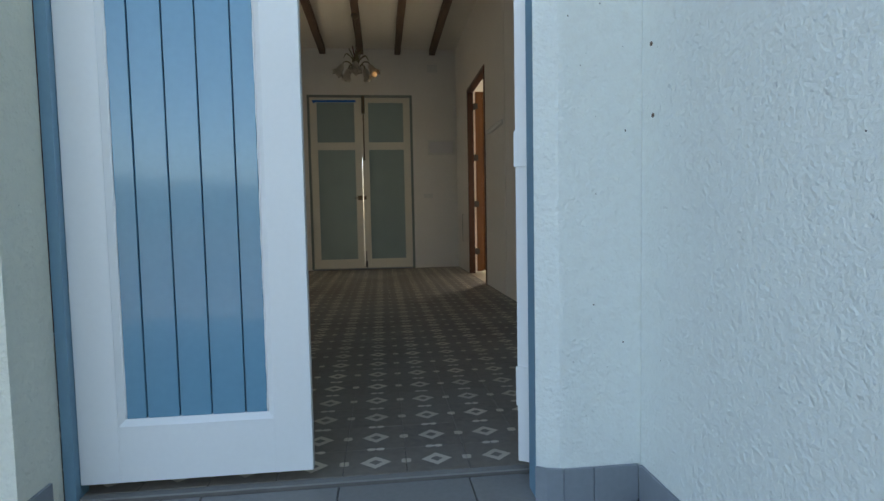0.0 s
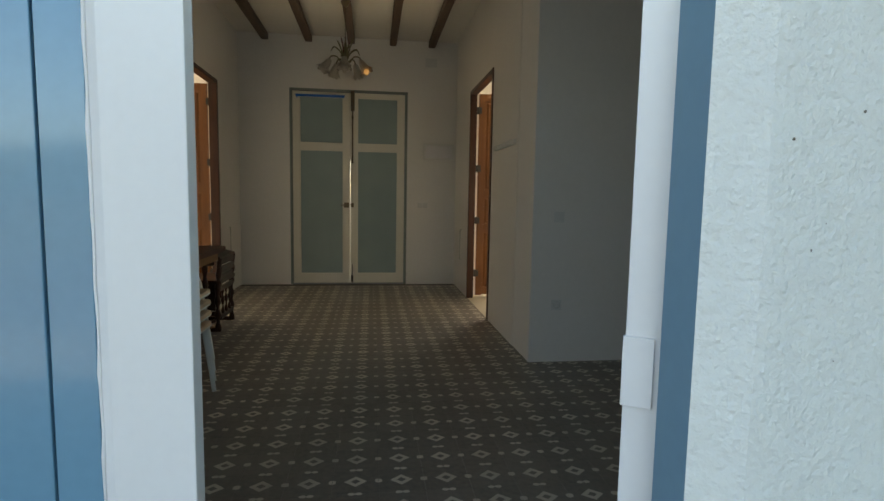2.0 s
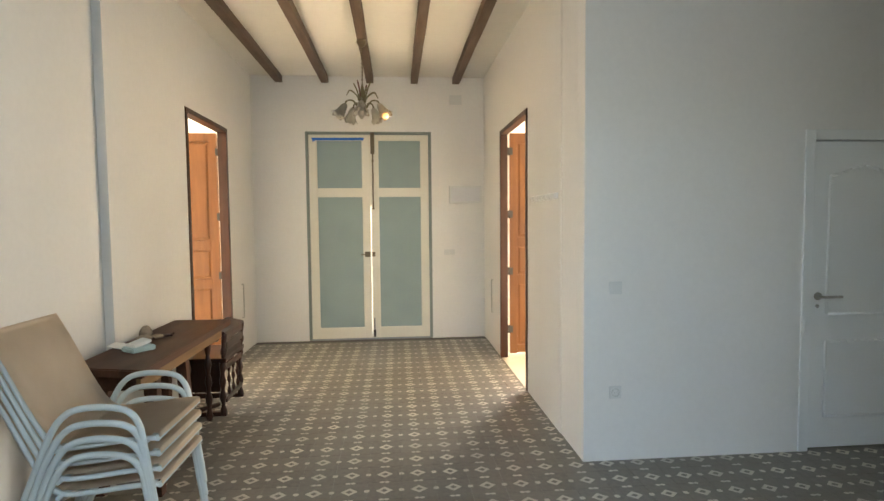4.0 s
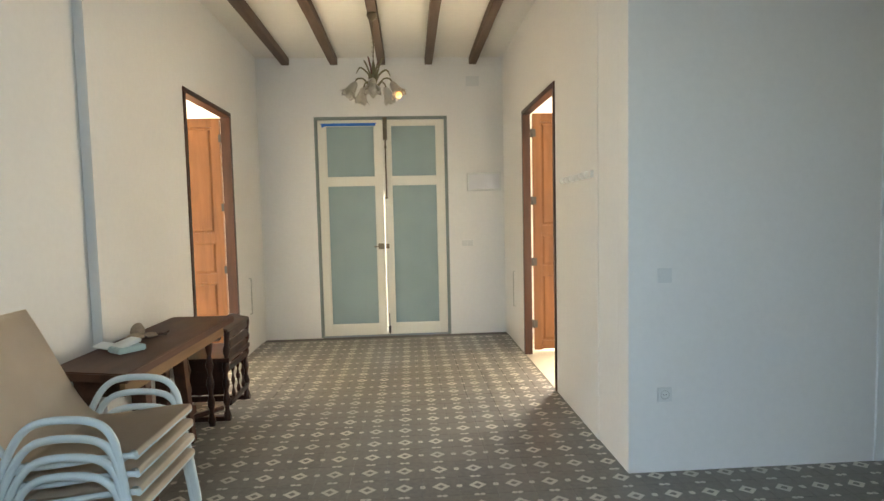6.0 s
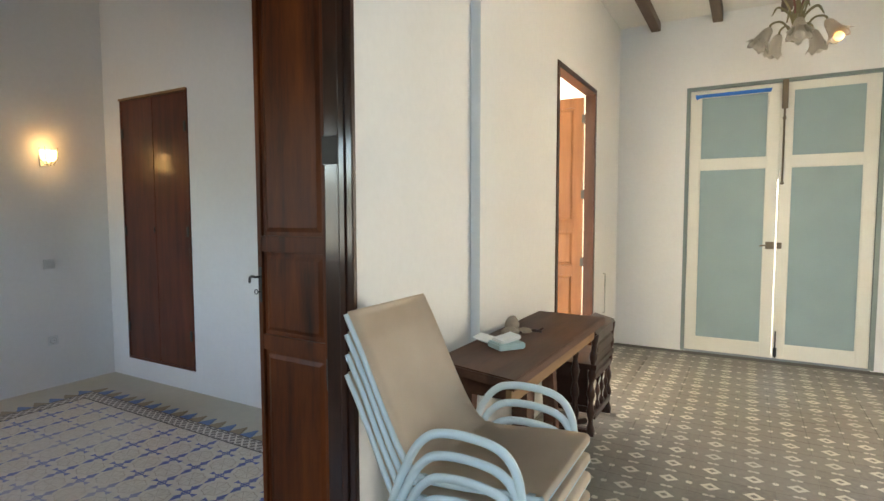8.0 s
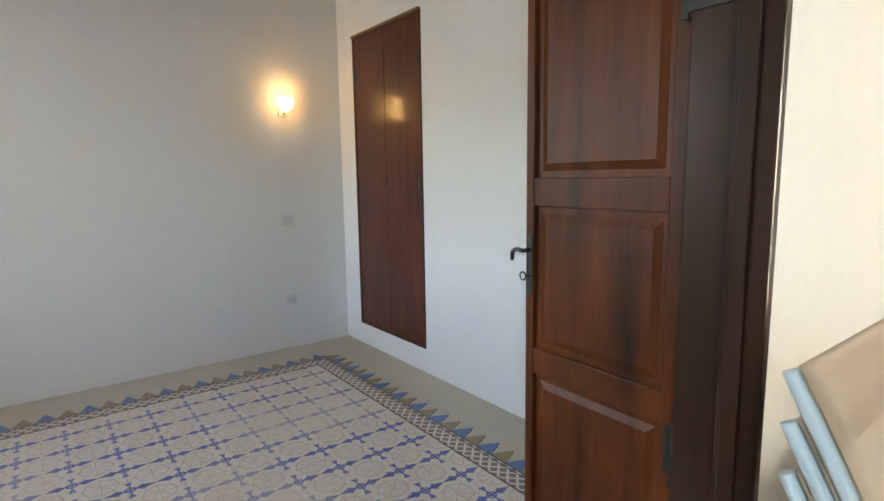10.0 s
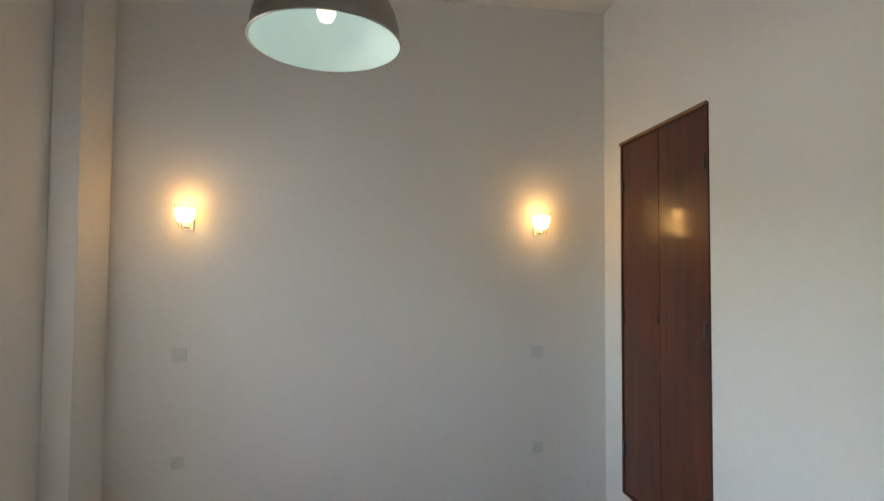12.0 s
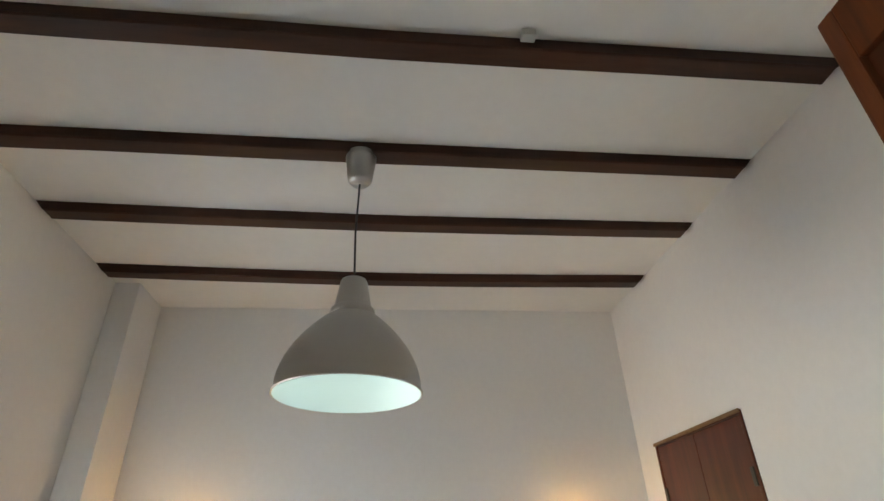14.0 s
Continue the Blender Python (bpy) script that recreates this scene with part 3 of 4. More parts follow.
box(bm, -0.16, 8.74, 2.30, -0.13, 8.758, 2.325, 0.002)
spin(bm, [(0.0, -0.012), (0.016, -0.006), (0.018, 0.006), (0.006, 0.016)], (-0.145, 8.742, 1.70), 12)
part("bolt", bm, M_BRONZE, right_leaf, "long dark bronze bolt")
bm = bmesh.new()
tube(bm, [(-0.15, 8.748, 0.02), (-0.15, 8.748, 0.28)], 0.006)
box(bm, -0.165, 8.74, 0.03, -0.135, 8.757, 0.12, 0.002)
part("bottom_bolt", bm, M_IRON, right_leaf, "dark iron bolt")
bm = bmesh.new()
box(bm, -0.262, 8.735, 1.075, -0.19, 8.757, 1.145, 0.004)
tube(bm, [(-0.31, 8.728, 1.105), (-0.255, 8.728, 1.112)], 0.007)
part("lock", bm, M_BRONZE, left_leaf, "dark bronze lock case")
bm = bmesh.new()
box(bm, -0.168, 8.735, 1.08, -0.128, 8.757, 1.14, 0.004)
part("keep", bm, M_BRONZE, right_leaf, "dark bronze keep")
boxes("meeting_strip", M_CREAM, [(-0.1788, 8.77, 1.74, -0.1755, 8.79, 2.645)], right_leaf)
# Added blocks that keep sunlight from leaking in under the leaves.
tagged(boxes("threshold_street", M_SKIRT, [(-0.957, 8.741, -0.3, 0.574, 8.774, -0.001), (-0.957, 8.775, -0.3, 0.574, 8.9, 0.05)]), "grey threshold under the street door, added against light leaks", kind="structure")
tagged(boxes("door_frame_street", M_GREEN, [(-0.99, 8.735, 0, -0.957, 8.86, 2.68), (0.574, 8.735, 0, 0.61, 8.86, 2.68), (-0.957, 8.735, 2.648, 0.574, 8.86, 2.68)], bevel=0.002), "grey-green painted frame of the street door", kind="structure")


# ---- wooden doors ----
def panelled_leaf(name, length, z0, z1, wood_mat, rails, label, hinge_at, turn, stile=0.08, free=0.0, field=0.0):
    """A panelled leaf from its hinge at the origin along +x, faces at y 0 and 0.04, then turned."""
    d = thing(name, (0, 0, 0), label, "door")
    t, free = 0.04, free or stile
    boxes("stile", wood_mat, [(0, 0, z0, stile, t, z1)], d, "", 0.003)
    boxes("stile", wood_mat, [(length - free, 0, z0, length, t, z1)], d, "", 0.003)
    for a, b in rails:
        boxes("rail", wood_mat, [(stile, 0.001, a, length - free, t - 0.001, b)], d, "", 0.002)
    for (_, a), (b, _) in zip(rails, rails[1:]):
        bm = bmesh.new()
        x0, x1, e, g = stile + 0.001, length - free - 0.001, 0.034 if field else 0.035, 0.016 if field else 0.022
        box(bm, x0, 0.012, a, x1, t - 0.012, b)
        for sy, y0, y1 in ((0, 0.012, 0.005), (1, t - 0.012, t - (field or 0.005))):
            outer = [(x0 + g, a + g), (x1 - g, a + g), (x1 - g, b - g), (x0 + g, b - g)]
            inner = [(x0 + e, a + e), (x1 - e, a + e), (x1 - e, b - e), (x0 + e, b - e)]
            vo = [bm.verts.new((px, y0, pz)) for px, pz in outer]
            vi = [bm.verts.new((px, y1, pz)) for px, pz in inner]
            fs = [bm.faces.new(vi if sy else vi[::-1])]
            for i in range(4):
                q = (vo[i], vo[(i + 1) % 4], vi[(i + 1) % 4], vi[i])
                fs.append(bm.faces.new(q if sy else q[::-1]))
        part("panel", bm, wood_mat, d, "raised wooden panel")
    for z in (z0 + 0.28, 0.96, 1.60, z1 - 0.2):
        bm = bmesh.new()
        tube(bm, [(-0.009, 0.004, z - 0.045), (-0.009, 0.004, z + 0.045)], 0.009, 10)
        box(bm, -0.03 if stile > 0.05 else -0.004, -0.003, z - 0.04, 0.03, 0.0, z + 0.04)
        if stile > 0.05:
            box(bm, -0.03, t, z - 0.04, 0.012, t + 0.003, z + 0.04)
        part("hinge", bm, M_IRON, d, "black iron hinge")
    d.location = hinge_at
    d.rotation_euler = (0, 0, radians(turn))
    return d


RAILS = [(0.03, 0.12), (0.83, 0.92), (1.25, 1.34), (2.41, 2.50)]
bed_leaf = panelled_leaf("bedroom_door_leaf", 0.424, 0.025, 2.43, M_RED, [(0.025, 0.13), (0.836, 0.903), (1.257, 1.325), (2.34, 2.43)], "open dark red-brown panelled bedroom door leaf with iron handle", (-1.802, 4.325, 0), 178, stile=0.042, free=0.026, field=0.006)
bm = bmesh.new()
lx = 0.407
box(bm, lx - 0.008, 0.04, 1.04, lx + 0.008, 0.043, 1.19, 0.001)
tube(bm, [(lx, 0.043, 1.15), (lx, 0.07, 1.15)], 0.005)
tube(bm, curve_pts([(lx, 0.068, 1.15), (lx + 0.018, 0.070, 1.152), (lx + 0.032, 0.070, 1.145), (lx + 0.036, 0.069, 1.123)]), [0.0055] * 16 + [0.0055, 0.005, 0.004], 8)
h = part("handle", bm, M_IRON, None, "dark iron lever handle on a long plate")
h.parent = bed_leaf
bm = bmesh.new()
tube(bm, [(lx, 0.043, 1.085), (lx, 0.055, 1.085)], 0.003)
tube(bm, [(lx + 0.010 + 0.010 * math.cos(a), 0.057, 1.085 + 0.010 * math.sin(a)) for a in (math.pi * j / 6 for j in range(13))], 0.002, 6)
h = part("key", bm, M_IRON, None, "small iron key")
h.parent = bed_leaf

for z in (0.74, 1.60):
    bm = bmesh.new()
    if z > 1:
        box(bm, -0.09, 0.074, z, 0.0, 0.082, z + 0.105, 0.003)
    box(bm, -0.006, 0.041, z, 0.03, 0.046, z + 0.105, 0.002)
    tube(bm, [(-0.004, 0.060, z - 0.008), (-0.004, 0.060, z + 0.113)], 0.012, 10)
    h = part("hinge", bm, M_IRON, None, "large black iron hinge")
    h.parent = bed_leaf

east_leaf = panelled_leaf("side_room_door_leaf", 0.52, 0.02, 2.50, M_ORANGE, RAILS, "open orange-brown panelled wooden door leaf against bright daylight", (1.420, 7.69, 0), 0, field=0.004)
west_leaf = panelled_leaf("side_room_door_leaf", 0.52, 0.02, 2.50, M_ORANGE, RAILS, "open orange-brown panelled wooden door leaf beyond the table", (-1.778, 7.81, 0), 180, field=0.004)


def casing(name, x0, x1, y0, y1, z1, w, label):
    rows = [(x0, y0, 0.003, x1, y0 + w, z1), (x0, y1 - w, 0.003, x1, y1, z1), (x0, y0 + w, z1 - w, x1, y1 - w, z1)]
    return tagged(boxes(name, M_CASING, rows, bevel=0.004), label, kind="structure")


tagged(boxes("door_frame_bedroom", M_VARNISH, [(-1.706, 2.94, 0.003, -1.657, 2.995, 2.505), (-1.706, 2.995, 2.45, -1.657, 4.2145, 2.505), (-1.706, 4.215, 0.003, -1.638, 4.237, 2.505), (-1.704, 4.238, 0.003, -1.662, 4.267, 2.505), (-1.697, 4.208, 0.003, -1.668, 4.2145, 2.45), (-1.798, 4.2465, 0.003, -1.708, 4.2545, 2.495), (-1.798, 2.951, 0.003, -1.708, 2.959, 2.495)], bevel=0.004), "dark varnished moulded wooden frame of the bedroom door", kind="structure")
casing("door_frame_west", -1.74, -1.645, 6.594, 7.738, 2.54, 0.045, "dark wooden frame of the side room door")
casing("door_frame_east", 1.29, 1.37, 6.4, 7.627, 2.51, 0.045, "dark wooden frame of the side room door")

# white door in the cross wall
wd = thing("white_door", (3.18, 5.0, 0), "closed white moulded two-panel door with nickel lever handle", "door")
boxes("slab", M_WHITE, [(2.815, 5.0, 0.012, 3.545, 5.035, 2.02)], wd, "", 0.002)


def arched(bm, x0, x1, z0, z1, rise):
    keys = [(x0, z0), (x1, z0), (x1, z1)] + [(x1 + (x0 - x1) * j / 10, z1 + rise * math.sin(math.pi * j / 10) ** 2) for j in range(1, 10)] + [(x0, z1)]
    for a, b in zip(keys, keys[1:] + keys[:1]):
        tube(bm, [(a[0], 5.0, a[1]), (b[0], 5.0, b[1])], 0.011, 6)


for z0, z1, rise in ((0.22, 0.72, 0.0), (0.90, 1.80, 0.06)):
    bm = bmesh.new()
    arched(bm, 2.94, 3.42, z0, z1, rise)
    part("moulding", bm, M_WHITE, wd, "white pressed panel moulding")
bm = bmesh.new()
spin(bm, [(0.026, 0), (0.026, 0.008), (0.0, 0.008)], n=20, m=Matrix.Translation((2.875, 5.0, 1.02)) @ Matrix.Rotation(radians(90), 4, "X"))
tube(bm, [(2.875, 4.995, 1.02), (2.875, 4.95, 1.02), (2.885, 4.945, 1.02), (3.0, 4.945, 1.02)], 0.009, 10)
spin(bm, [(0.012, 0), (0.012, 0.006), (0.0, 0.006)], n=14, m=Matrix.Translation((2.872, 5.0, 0.955)) @ Matrix.Rotation(radians(90), 4, "X"))
part("handle", bm, M_NICKEL, wd, "satin nickel lever handle")
# The last box is an unseen backing against light leaking round the slab.
tagged(boxes("door_frame_white", M_WHITE, [(2.745, 4.968, 0.002, 2.81, 5.04, 2.09), (3.55, 4.968, 0.002, 3.615, 5.04, 2.09), (2.81, 4.968, 2.025, 3.55, 5.04, 2.09), (2.802, 5.0415, 0.001, 3.558, 5.06, 2.028)], bevel=0.003), "white wooden frame of the white door", kind="structure")


# ---- beams ----
def beam(name, x, y0, y1, z0, z1, w, mat, label, sag=0.0, cut=0.0):
    """A squared, slightly bowed ceiling beam along y."""
    d = thing(name, (x, (y0 + y1) / 2, z0), label, "beam", name + "s")
    bm = bmesh.new()
    n = 14
    rings = []
    for i in range(n + 1):
        f = i / n
        y = y0 + (y1 - y0) * f
        dx = sag * (math.sin(f * math.pi) - 0.5) + (0.03 * max(0.0, 1 - 2 * f) if cut else 0.0) + 0.004 * noise.noise(Vector((x * 3, y * 1.7, 0)))
        e = cut if i in (0, n) else 0
        ww = w / 2 * (1 + 0.05 * noise.noise(Vector((x, y * 2.3, 4))))
        ey = (-1 if i == 0 else 1) * e
        rings.append([bm.verts.new(p) for p in ((x + dx - ww, y, z1), (x + dx - ww, y - ey * 0.8, z0 + 0.006), (x + dx - ww + 0.006, y - ey, z0), (x + dx + ww - 0.006, y - ey, z0), (x + dx + ww, y - ey * 0.8, z0 + 0.006), (x + dx + ww, y, z1))])
    for a, b in zip(rings, rings[1:]):
        for j in range(5):
            bm.faces.new((a[j], a[j + 1], b[j + 1], b[j]))
    bm.faces.new(rings[0][::-1]), bm.faces.new(rings[-1])
    bmesh.ops.recalc_face_normals(bm, faces=bm.faces)
    part("timber", bm, mat, d)
    return d


for x in (-1.30, -0.73, -0.16, 0.40, 0.935):
    beam("hall_beam", x, 5.36, 8.738, 3.29, H - 0.002, 0.09, M_BEAM, "brown squared wooden ceiling beam over the hall")
girder = thing("girder", (-0.17, 5.3, 3.04), "dark wooden cross beam spanning the hall ceiling", "beam")
boxes("timber", M_GIRDER, [(-1.65, 5.24, 3.04, 1.297, 5.355, 3.30)], girder, "", 0.006)
boxes("infill", M_CEIL, [(-1.65, 5.245, 3.302, 1.297, 5.35, H - 0.002)], girder, "white plaster above the cross beam")
for x, sag in ((-3.05, 0.0), (-3.62, 0.01), (-4.165, -0.01), (-4.80, -0.03)):
    beam("bedroom_beam", x, 2.052, 5.378, 3.318, 3.3705, 0.085, M_BEAM2, "dark stained bowed ceiling beam with slanted ends in the bedroom", sag, 0.05)
peg = thing("beam_peg", (-2.98, 4.19, 3.34), "small pale wooden block beside the bedroom beam", "block")
boxes("block", M_BISQUE, [(-3.0, 4.165, 3.34, -2.965, 4.215, 3.3705)], peg, "", 0.004)

# ---- cupboard in the bedroom wall ----
cup = thing("built_in_cupboard", (-4.64, 5.39, 0.17), "closed dark brown varnished double-door cupboard set in the wall", "cupboard")
boxes("frame", M_CUP, [(-5.088, 5.372, 0.168, -5.068, 5.44, 2.388), (-4.212, 5.372, 0.168, -4.192, 5.44, 2.388), (-5.068, 5.372, 2.368, -4.212, 5.44, 2.388), (-5.068, 5.372, 0.168, -4.212, 5.44, 0.186)], cup, "", 0.002)
for a, b in ((-5.066, -4.642), (-4.638, -4.214)):
    boxes("door", M_CUP, [(a, 5.377, 0.188, b, 5.40, 2.366)], cup, "dark brown varnished cupboard door", 0.003)
for x in (-5.06, -4.22):
    for z in (0.45, 1.28, 2.1):
        boxes("hinge", M_IRON, [(x - 0.012, 5.366, z - 0.04, x + 0.012, 5.3765, z + 0.04)], cup, "black hinge", 0.002)
boxes("top_ledge", M_TABLEAPRON, [(-5.09, 5.362, 2.374, -4.19, 5.3715, 2.392)], cup, "lighter wooden top edge", 0.003)
boxes("escutcheon", M_IRON, [(-4.66, 5.368, 1.27, -4.65, 5.3765, 1.31)], cup, "small dark keyhole plate", 0.001)


# ---- lamps ----
def sconce(y):
    s = thing("wall_sconce", (-5.32, y, 1.88), "lit warm glass cup sconce on the white bedroom wall", "lamp", "bedroom sconces")
    bm = bmesh.new()
    box(bm, -5.34, y - 0.035, 1.80, -5.325, y + 0.035, 1.90, 0.004)
    tube(bm, [(-5.33, y, 1.82), (-5.28, y, 1.815), (-5.27, y, 1.83)], 0.008)
    # Pale colour stands in for the glow that swallows the bracket.
    part("bracket", bm, M_PLATE, s, "metal bracket coloured pale to merge with the glow")
    bm = bmesh.new()
    spin(bm, [(0.034, 0.0), (0.05, 0.014), (0.06, 0.05), (0.062, 0.082), (0.058, 0.082), (0.055, 0.05), (0.045, 0.016), (0.0, 0.006)], (-5.265, y, 1.845), 20)
    part("glass_shade", bm, M_SCONCE, s, "glowing warm glass cup")
    bm = bmesh.new()
    for a in (45, 135, 225, 315):
        c, q = math.cos(radians(a)), math.sin(radians(a))
        tube(bm, [(-5.265 + 0.03 * c, y + 0.03 * q, 1.81), (-5.265 + 0.06 * c, y + 0.06 * q, 1.86), (-5.265 + 0.064 * c, y + 0.064 * q, 1.95)], 0.0018, 6)
    part("cage", bm, M_BRONZE, s, "thin metal ribs")
    lamp("sconce_light", (-5.22, y, 1.96), 0.024, (1.0, 0.55, 0.22), 0.03)
    lamp("sconce_light_low", (-5.19, y, 1.83), 0.010, (1.0, 0.55, 0.22), 0.03)


sconce(2.655)
sconce(4.90)

pend = thing("pendant_lamp", (-3.62, 3.61, 2.31), "lit brushed-metal bell pendant lamp on a black cord under a beam", "lamp")
P = (-3.62, 3.61, 0)
bm = bmesh.new()
spin(bm, [(0.0, 3.33), (0.066, 3.33), (0.063, 3.30), (0.05, 3.20), (0.038, 3.185), (0.0, 3.18)], P, 28)
part("ceiling_rose", bm, M_STEEL, pend, "tapered metal ceiling cup")
bm = bmesh.new()
tube(bm, [(P[0], P[1], 3.19), (P[0] - 0.002, P[1] - 0.006, 2.95), (P[0], P[1], 2.73)], 0.004, 8)
part("cord", bm, M_IRON, pend, "thin black cord")
bm = bmesh.new()
prof = [(0.0, 2.735), (0.045, 2.735), (0.05, 2.725), (0.066, 2.63), (0.07, 2.62), (0.078, 2.615), (0.082, 2.60), (0.083, 2.59)]
bell = [(0.083 + 0.162 * math.sin(math.pi / 2 * (j / 14) ** 1.2), 2.59 - 0.27 * (j / 14) ** 1.35) for j in range(15)]
spin(bm, prof + bell + [(0.251, 2.312), (0.252, 2.307), (0.246, 2.306)], P, 48)
part("bell", bm, M_STEEL, pend, "brushed metal bell")
bm = bmesh.new()
spin(bm, [(0.245, 2.3065)] + [(r - 0.003, z - 0.002) for r, z in bell[::-1]] + [(0.0, 2.585)], P, 48)
part("lining", bm, M_SHADEIN, pend, "pale lit inside of the shade")
bm = bmesh.new()
spin(bm, [(0.0, 2.38), (0.022, 2.388), (0.032, 2.41), (0.03, 2.44), (0.017, 2.48), (0.015, 2.53), (0.0, 2.53)], P, 18)
part("bulb", bm, M_BULB, pend, "glowing white bulb")
lamp("pendant_light", (P[0], P[1], 2.325), 0.010, (0.95, 0.95, 0.88), 0.03)

ch = thing("chandelier", (-0.165, 7.1, 2.47), "brass flower chandelier with frosted bell shades, one lit", "lamp")
C = Vector((-0.165, 7.1, 0))
bm = bmesh.new()
spin(bm, [(0.0, 3.288), (0.045, 3.288), (0.05, 3.27), (0.035, 3.24), (0.012, 3.225), (0.0, 3.22)], C, 20)
part("ceiling_rose", bm, M_BRONZE, ch, "small bronze ceiling cup")
bm = bmesh.new()
tube(bm, [C + Vector((0, 0, 3.23)), C + Vector((0.004, 0, 3.0)), C + Vector((0, 0, 2.86))], 0.004, 6)
for j in range(9):
    tube(bm, [C + Vector((0.008 * math.cos(a), 0.008 * math.sin(a) * (j % 2), 2.87 + j * 0.04 + 0.012 * math.sin(a))) for a in (2 * math.pi * i / 8 for i in range(9))], 0.002, 5)
part("chain", bm, M_BRONZE, ch, "thin hanging chain")
bm = bmesh.new()
spin(bm, [(0.0, 2.87), (0.012, 2.85), (0.02, 2.80), (0.045, 2.74), (0.03, 2.68), (0.05, 2.62), (0.045, 2.58), (0.0, 2.56)], C, 16)
part("stem", bm, M_LEAF, ch, "brass stem")


def bell_shade(at, lean, turn, mat, label):
    """A ruffled glass flower that opens downwards."""
    bm = bmesh.new()
    m = Matrix.Translation(at) @ Matrix.Rotation(turn, 4, "Z") @ Matrix.Rotation(lean, 4, "Y")
    n, prof = 30, [(0.014, 0.0), (0.028, -0.018), (0.037, -0.055), (0.044, -0.09), (0.058, -0.12), (0.076, -0.137)]
    rings = []
    for k, (r, z) in enumerate(prof):
        ring = []
        for j in range(n):
            a = 2 * math.pi * j / n
            w = (k / 5) ** 3
            ring.append(bm.verts.new((r * (1 + 0.12 * w * math.cos(6 * a)) * math.cos(a), r * (1 + 0.12 * w * math.cos(6 * a)) * math.sin(a), z - 0.014 * w * math.cos(6 * a))))
        rings.append(ring)
    for a, b in zip(rings, rings[1:]):
        for j in range(n):
            f = bm.faces.new((a[j], a[(j + 1) % n], b[(j + 1) % n], b[j]))
            f.smooth = True
    bmesh.ops.solidify(bm, geom=bm.faces[:], thickness=0.003)
    bmesh.ops.transform(bm, verts=bm.verts, matrix=m)
    part("glass_shade", bm, mat, ch, label)


for i, a in enumerate((-18, 54, 126, 198, 270)):
    t = radians(a)
    d = Vector((math.cos(t), math.sin(t), 0))
    bm = bmesh.new()
    tube(bm, curve_pts([C + Vector((0, 0, 2.62)) + d * 0.03, C + Vector((0, 0, 2.70)) + d * 0.09, C + Vector((0, 0, 2.70)) + d * 0.15, C + Vector((0, 0, 2.665)) + d * 0.175]), 0.007, 8)
    part("arm", bm, M_LEAF, ch, "curved brass arm")
    lit = i == 0
    bell_shade(C + Vector((0, 0, 2.67)) + d * 0.165, radians(-32), t, M_OPAL, "frosted pressed glass bell shade")
    bm = bmesh.new()
    q = C + Vector((0, 0, 2.55)) + d * 0.235
    bmesh.ops.create_icosphere(bm, subdivisions=2, radius=0.03, matrix=Matrix.Translation(q))
    part("bulb", bm, M_AMBERBULB if lit else M_OPAL, ch, "glowing warm bulb" if lit else "unlit frosted bulb")
    if lit:
        lamp("chandelier_light", q + Vector((0.03, -0.02, -0.06)), 0.012, (1.0, 0.6, 0.25), 0.03)
for i in range(8):
    t = radians(45 * i + 20)
    d = Vector((math.cos(t), math.sin(t), 0))
    bm = bmesh.new()
    up = 0.15 if i % 2 else 0.08
    pts = curve_pts([C + Vector((0, 0, 2.66)) + d * 0.02, C + Vector((0, 0, 2.70 + up * 0.6)) + d * 0.05, C + Vector((0, 0, 2.72 + up)) + d * (0.085 if i % 2 else 0.12), C + Vector((0, 0, 2.69 + up * (1.3 if i % 2 else 0.7))) + d * (0.10 if i % 2 else 0.16)], 4)
    n = len(pts)
    tube(bm, pts, [0.002 + 0.008 * math.sin(math.pi * (j + 0.5) / n) for j in range(n)], 4)
    part("leaf", bm, M_REDLEAF if i % 4 == 1 else M_LEAF, ch, "curling metal leaf")


# ---- stacked garden chairs ----
def garden_chair(label):
    """x runs to the front of the seat, y across; feet on z 0."""
    d = thing("stacking_chair", (0, 0, 0), label, "chair", "stack of garden chairs")
    W = 0.255
    for s in (-1, 1):
        bm = bmesh.new()
        y = s * W
        side = curve_pts([(0.33, y, 0.0), (0.315, y, 0.12), (0.272, y, 0.42), (0.255, y, 0.505), (0.215, y, 0.557), (0.145, y, 0.577), (0.04, y, 0.577), (-0.035, y, 0.55), (-0.10, y, 0.46), (-0.2, y, 0.22), (-0.30, y, 0.0)], 5)
        tube(bm, side, 0.014, 10)
        part("side_frame", bm, M_TUBE, d, "white bent tube arm running into both legs")
        bm = bmesh.new()
        y = s * (W - 0.03)
        rail = curve_pts([(-0.357, y, 0.888), (-0.345, y, 0.864), (-0.29, y, 0.76), (-0.19, y, 0.55), (-0.125, y, 0.44), (-0.07, y, 0.405), (0.02, y, 0.405), (0.2, y, 0.425), (0.315, y, 0.43)], 5)
        tube(bm, rail, 0.0115, 10)
        part("seat_rail", bm, M_TUBE, d, "white side tube of seat and back")
    for x, z, rr, e in ((0.318, 0.43, 0.012, 0.02), (-0.08, 0.40, 0.010, 0.0), (0.265, 0.41, 0.009, 0.0)):
        bm = bmesh.new()
        tube(bm, [(x, -W + e, z), (x, W - e, z)], rr, 10)
        part("cross_bar", bm, M_TUBE, d, "white cross tube")
    bm = bmesh.new()
    keys = curve_pts([(-0.359, 0, 0.891), (-0.345, 0, 0.869), (-0.29, 0, 0.765), (-0.19, 0, 0.56), (-0.125, 0, 0.455), (-0.07, 0, 0.418), (0.02, 0, 0.414), (0.2, 0, 0.435), (0.30, 0, 0.442), (0.325, 0, 0.438), (0.33, 0, 0.42)], 4)
    rows, m = [], 8
    for k, p in enumerate(keys):
        row = []
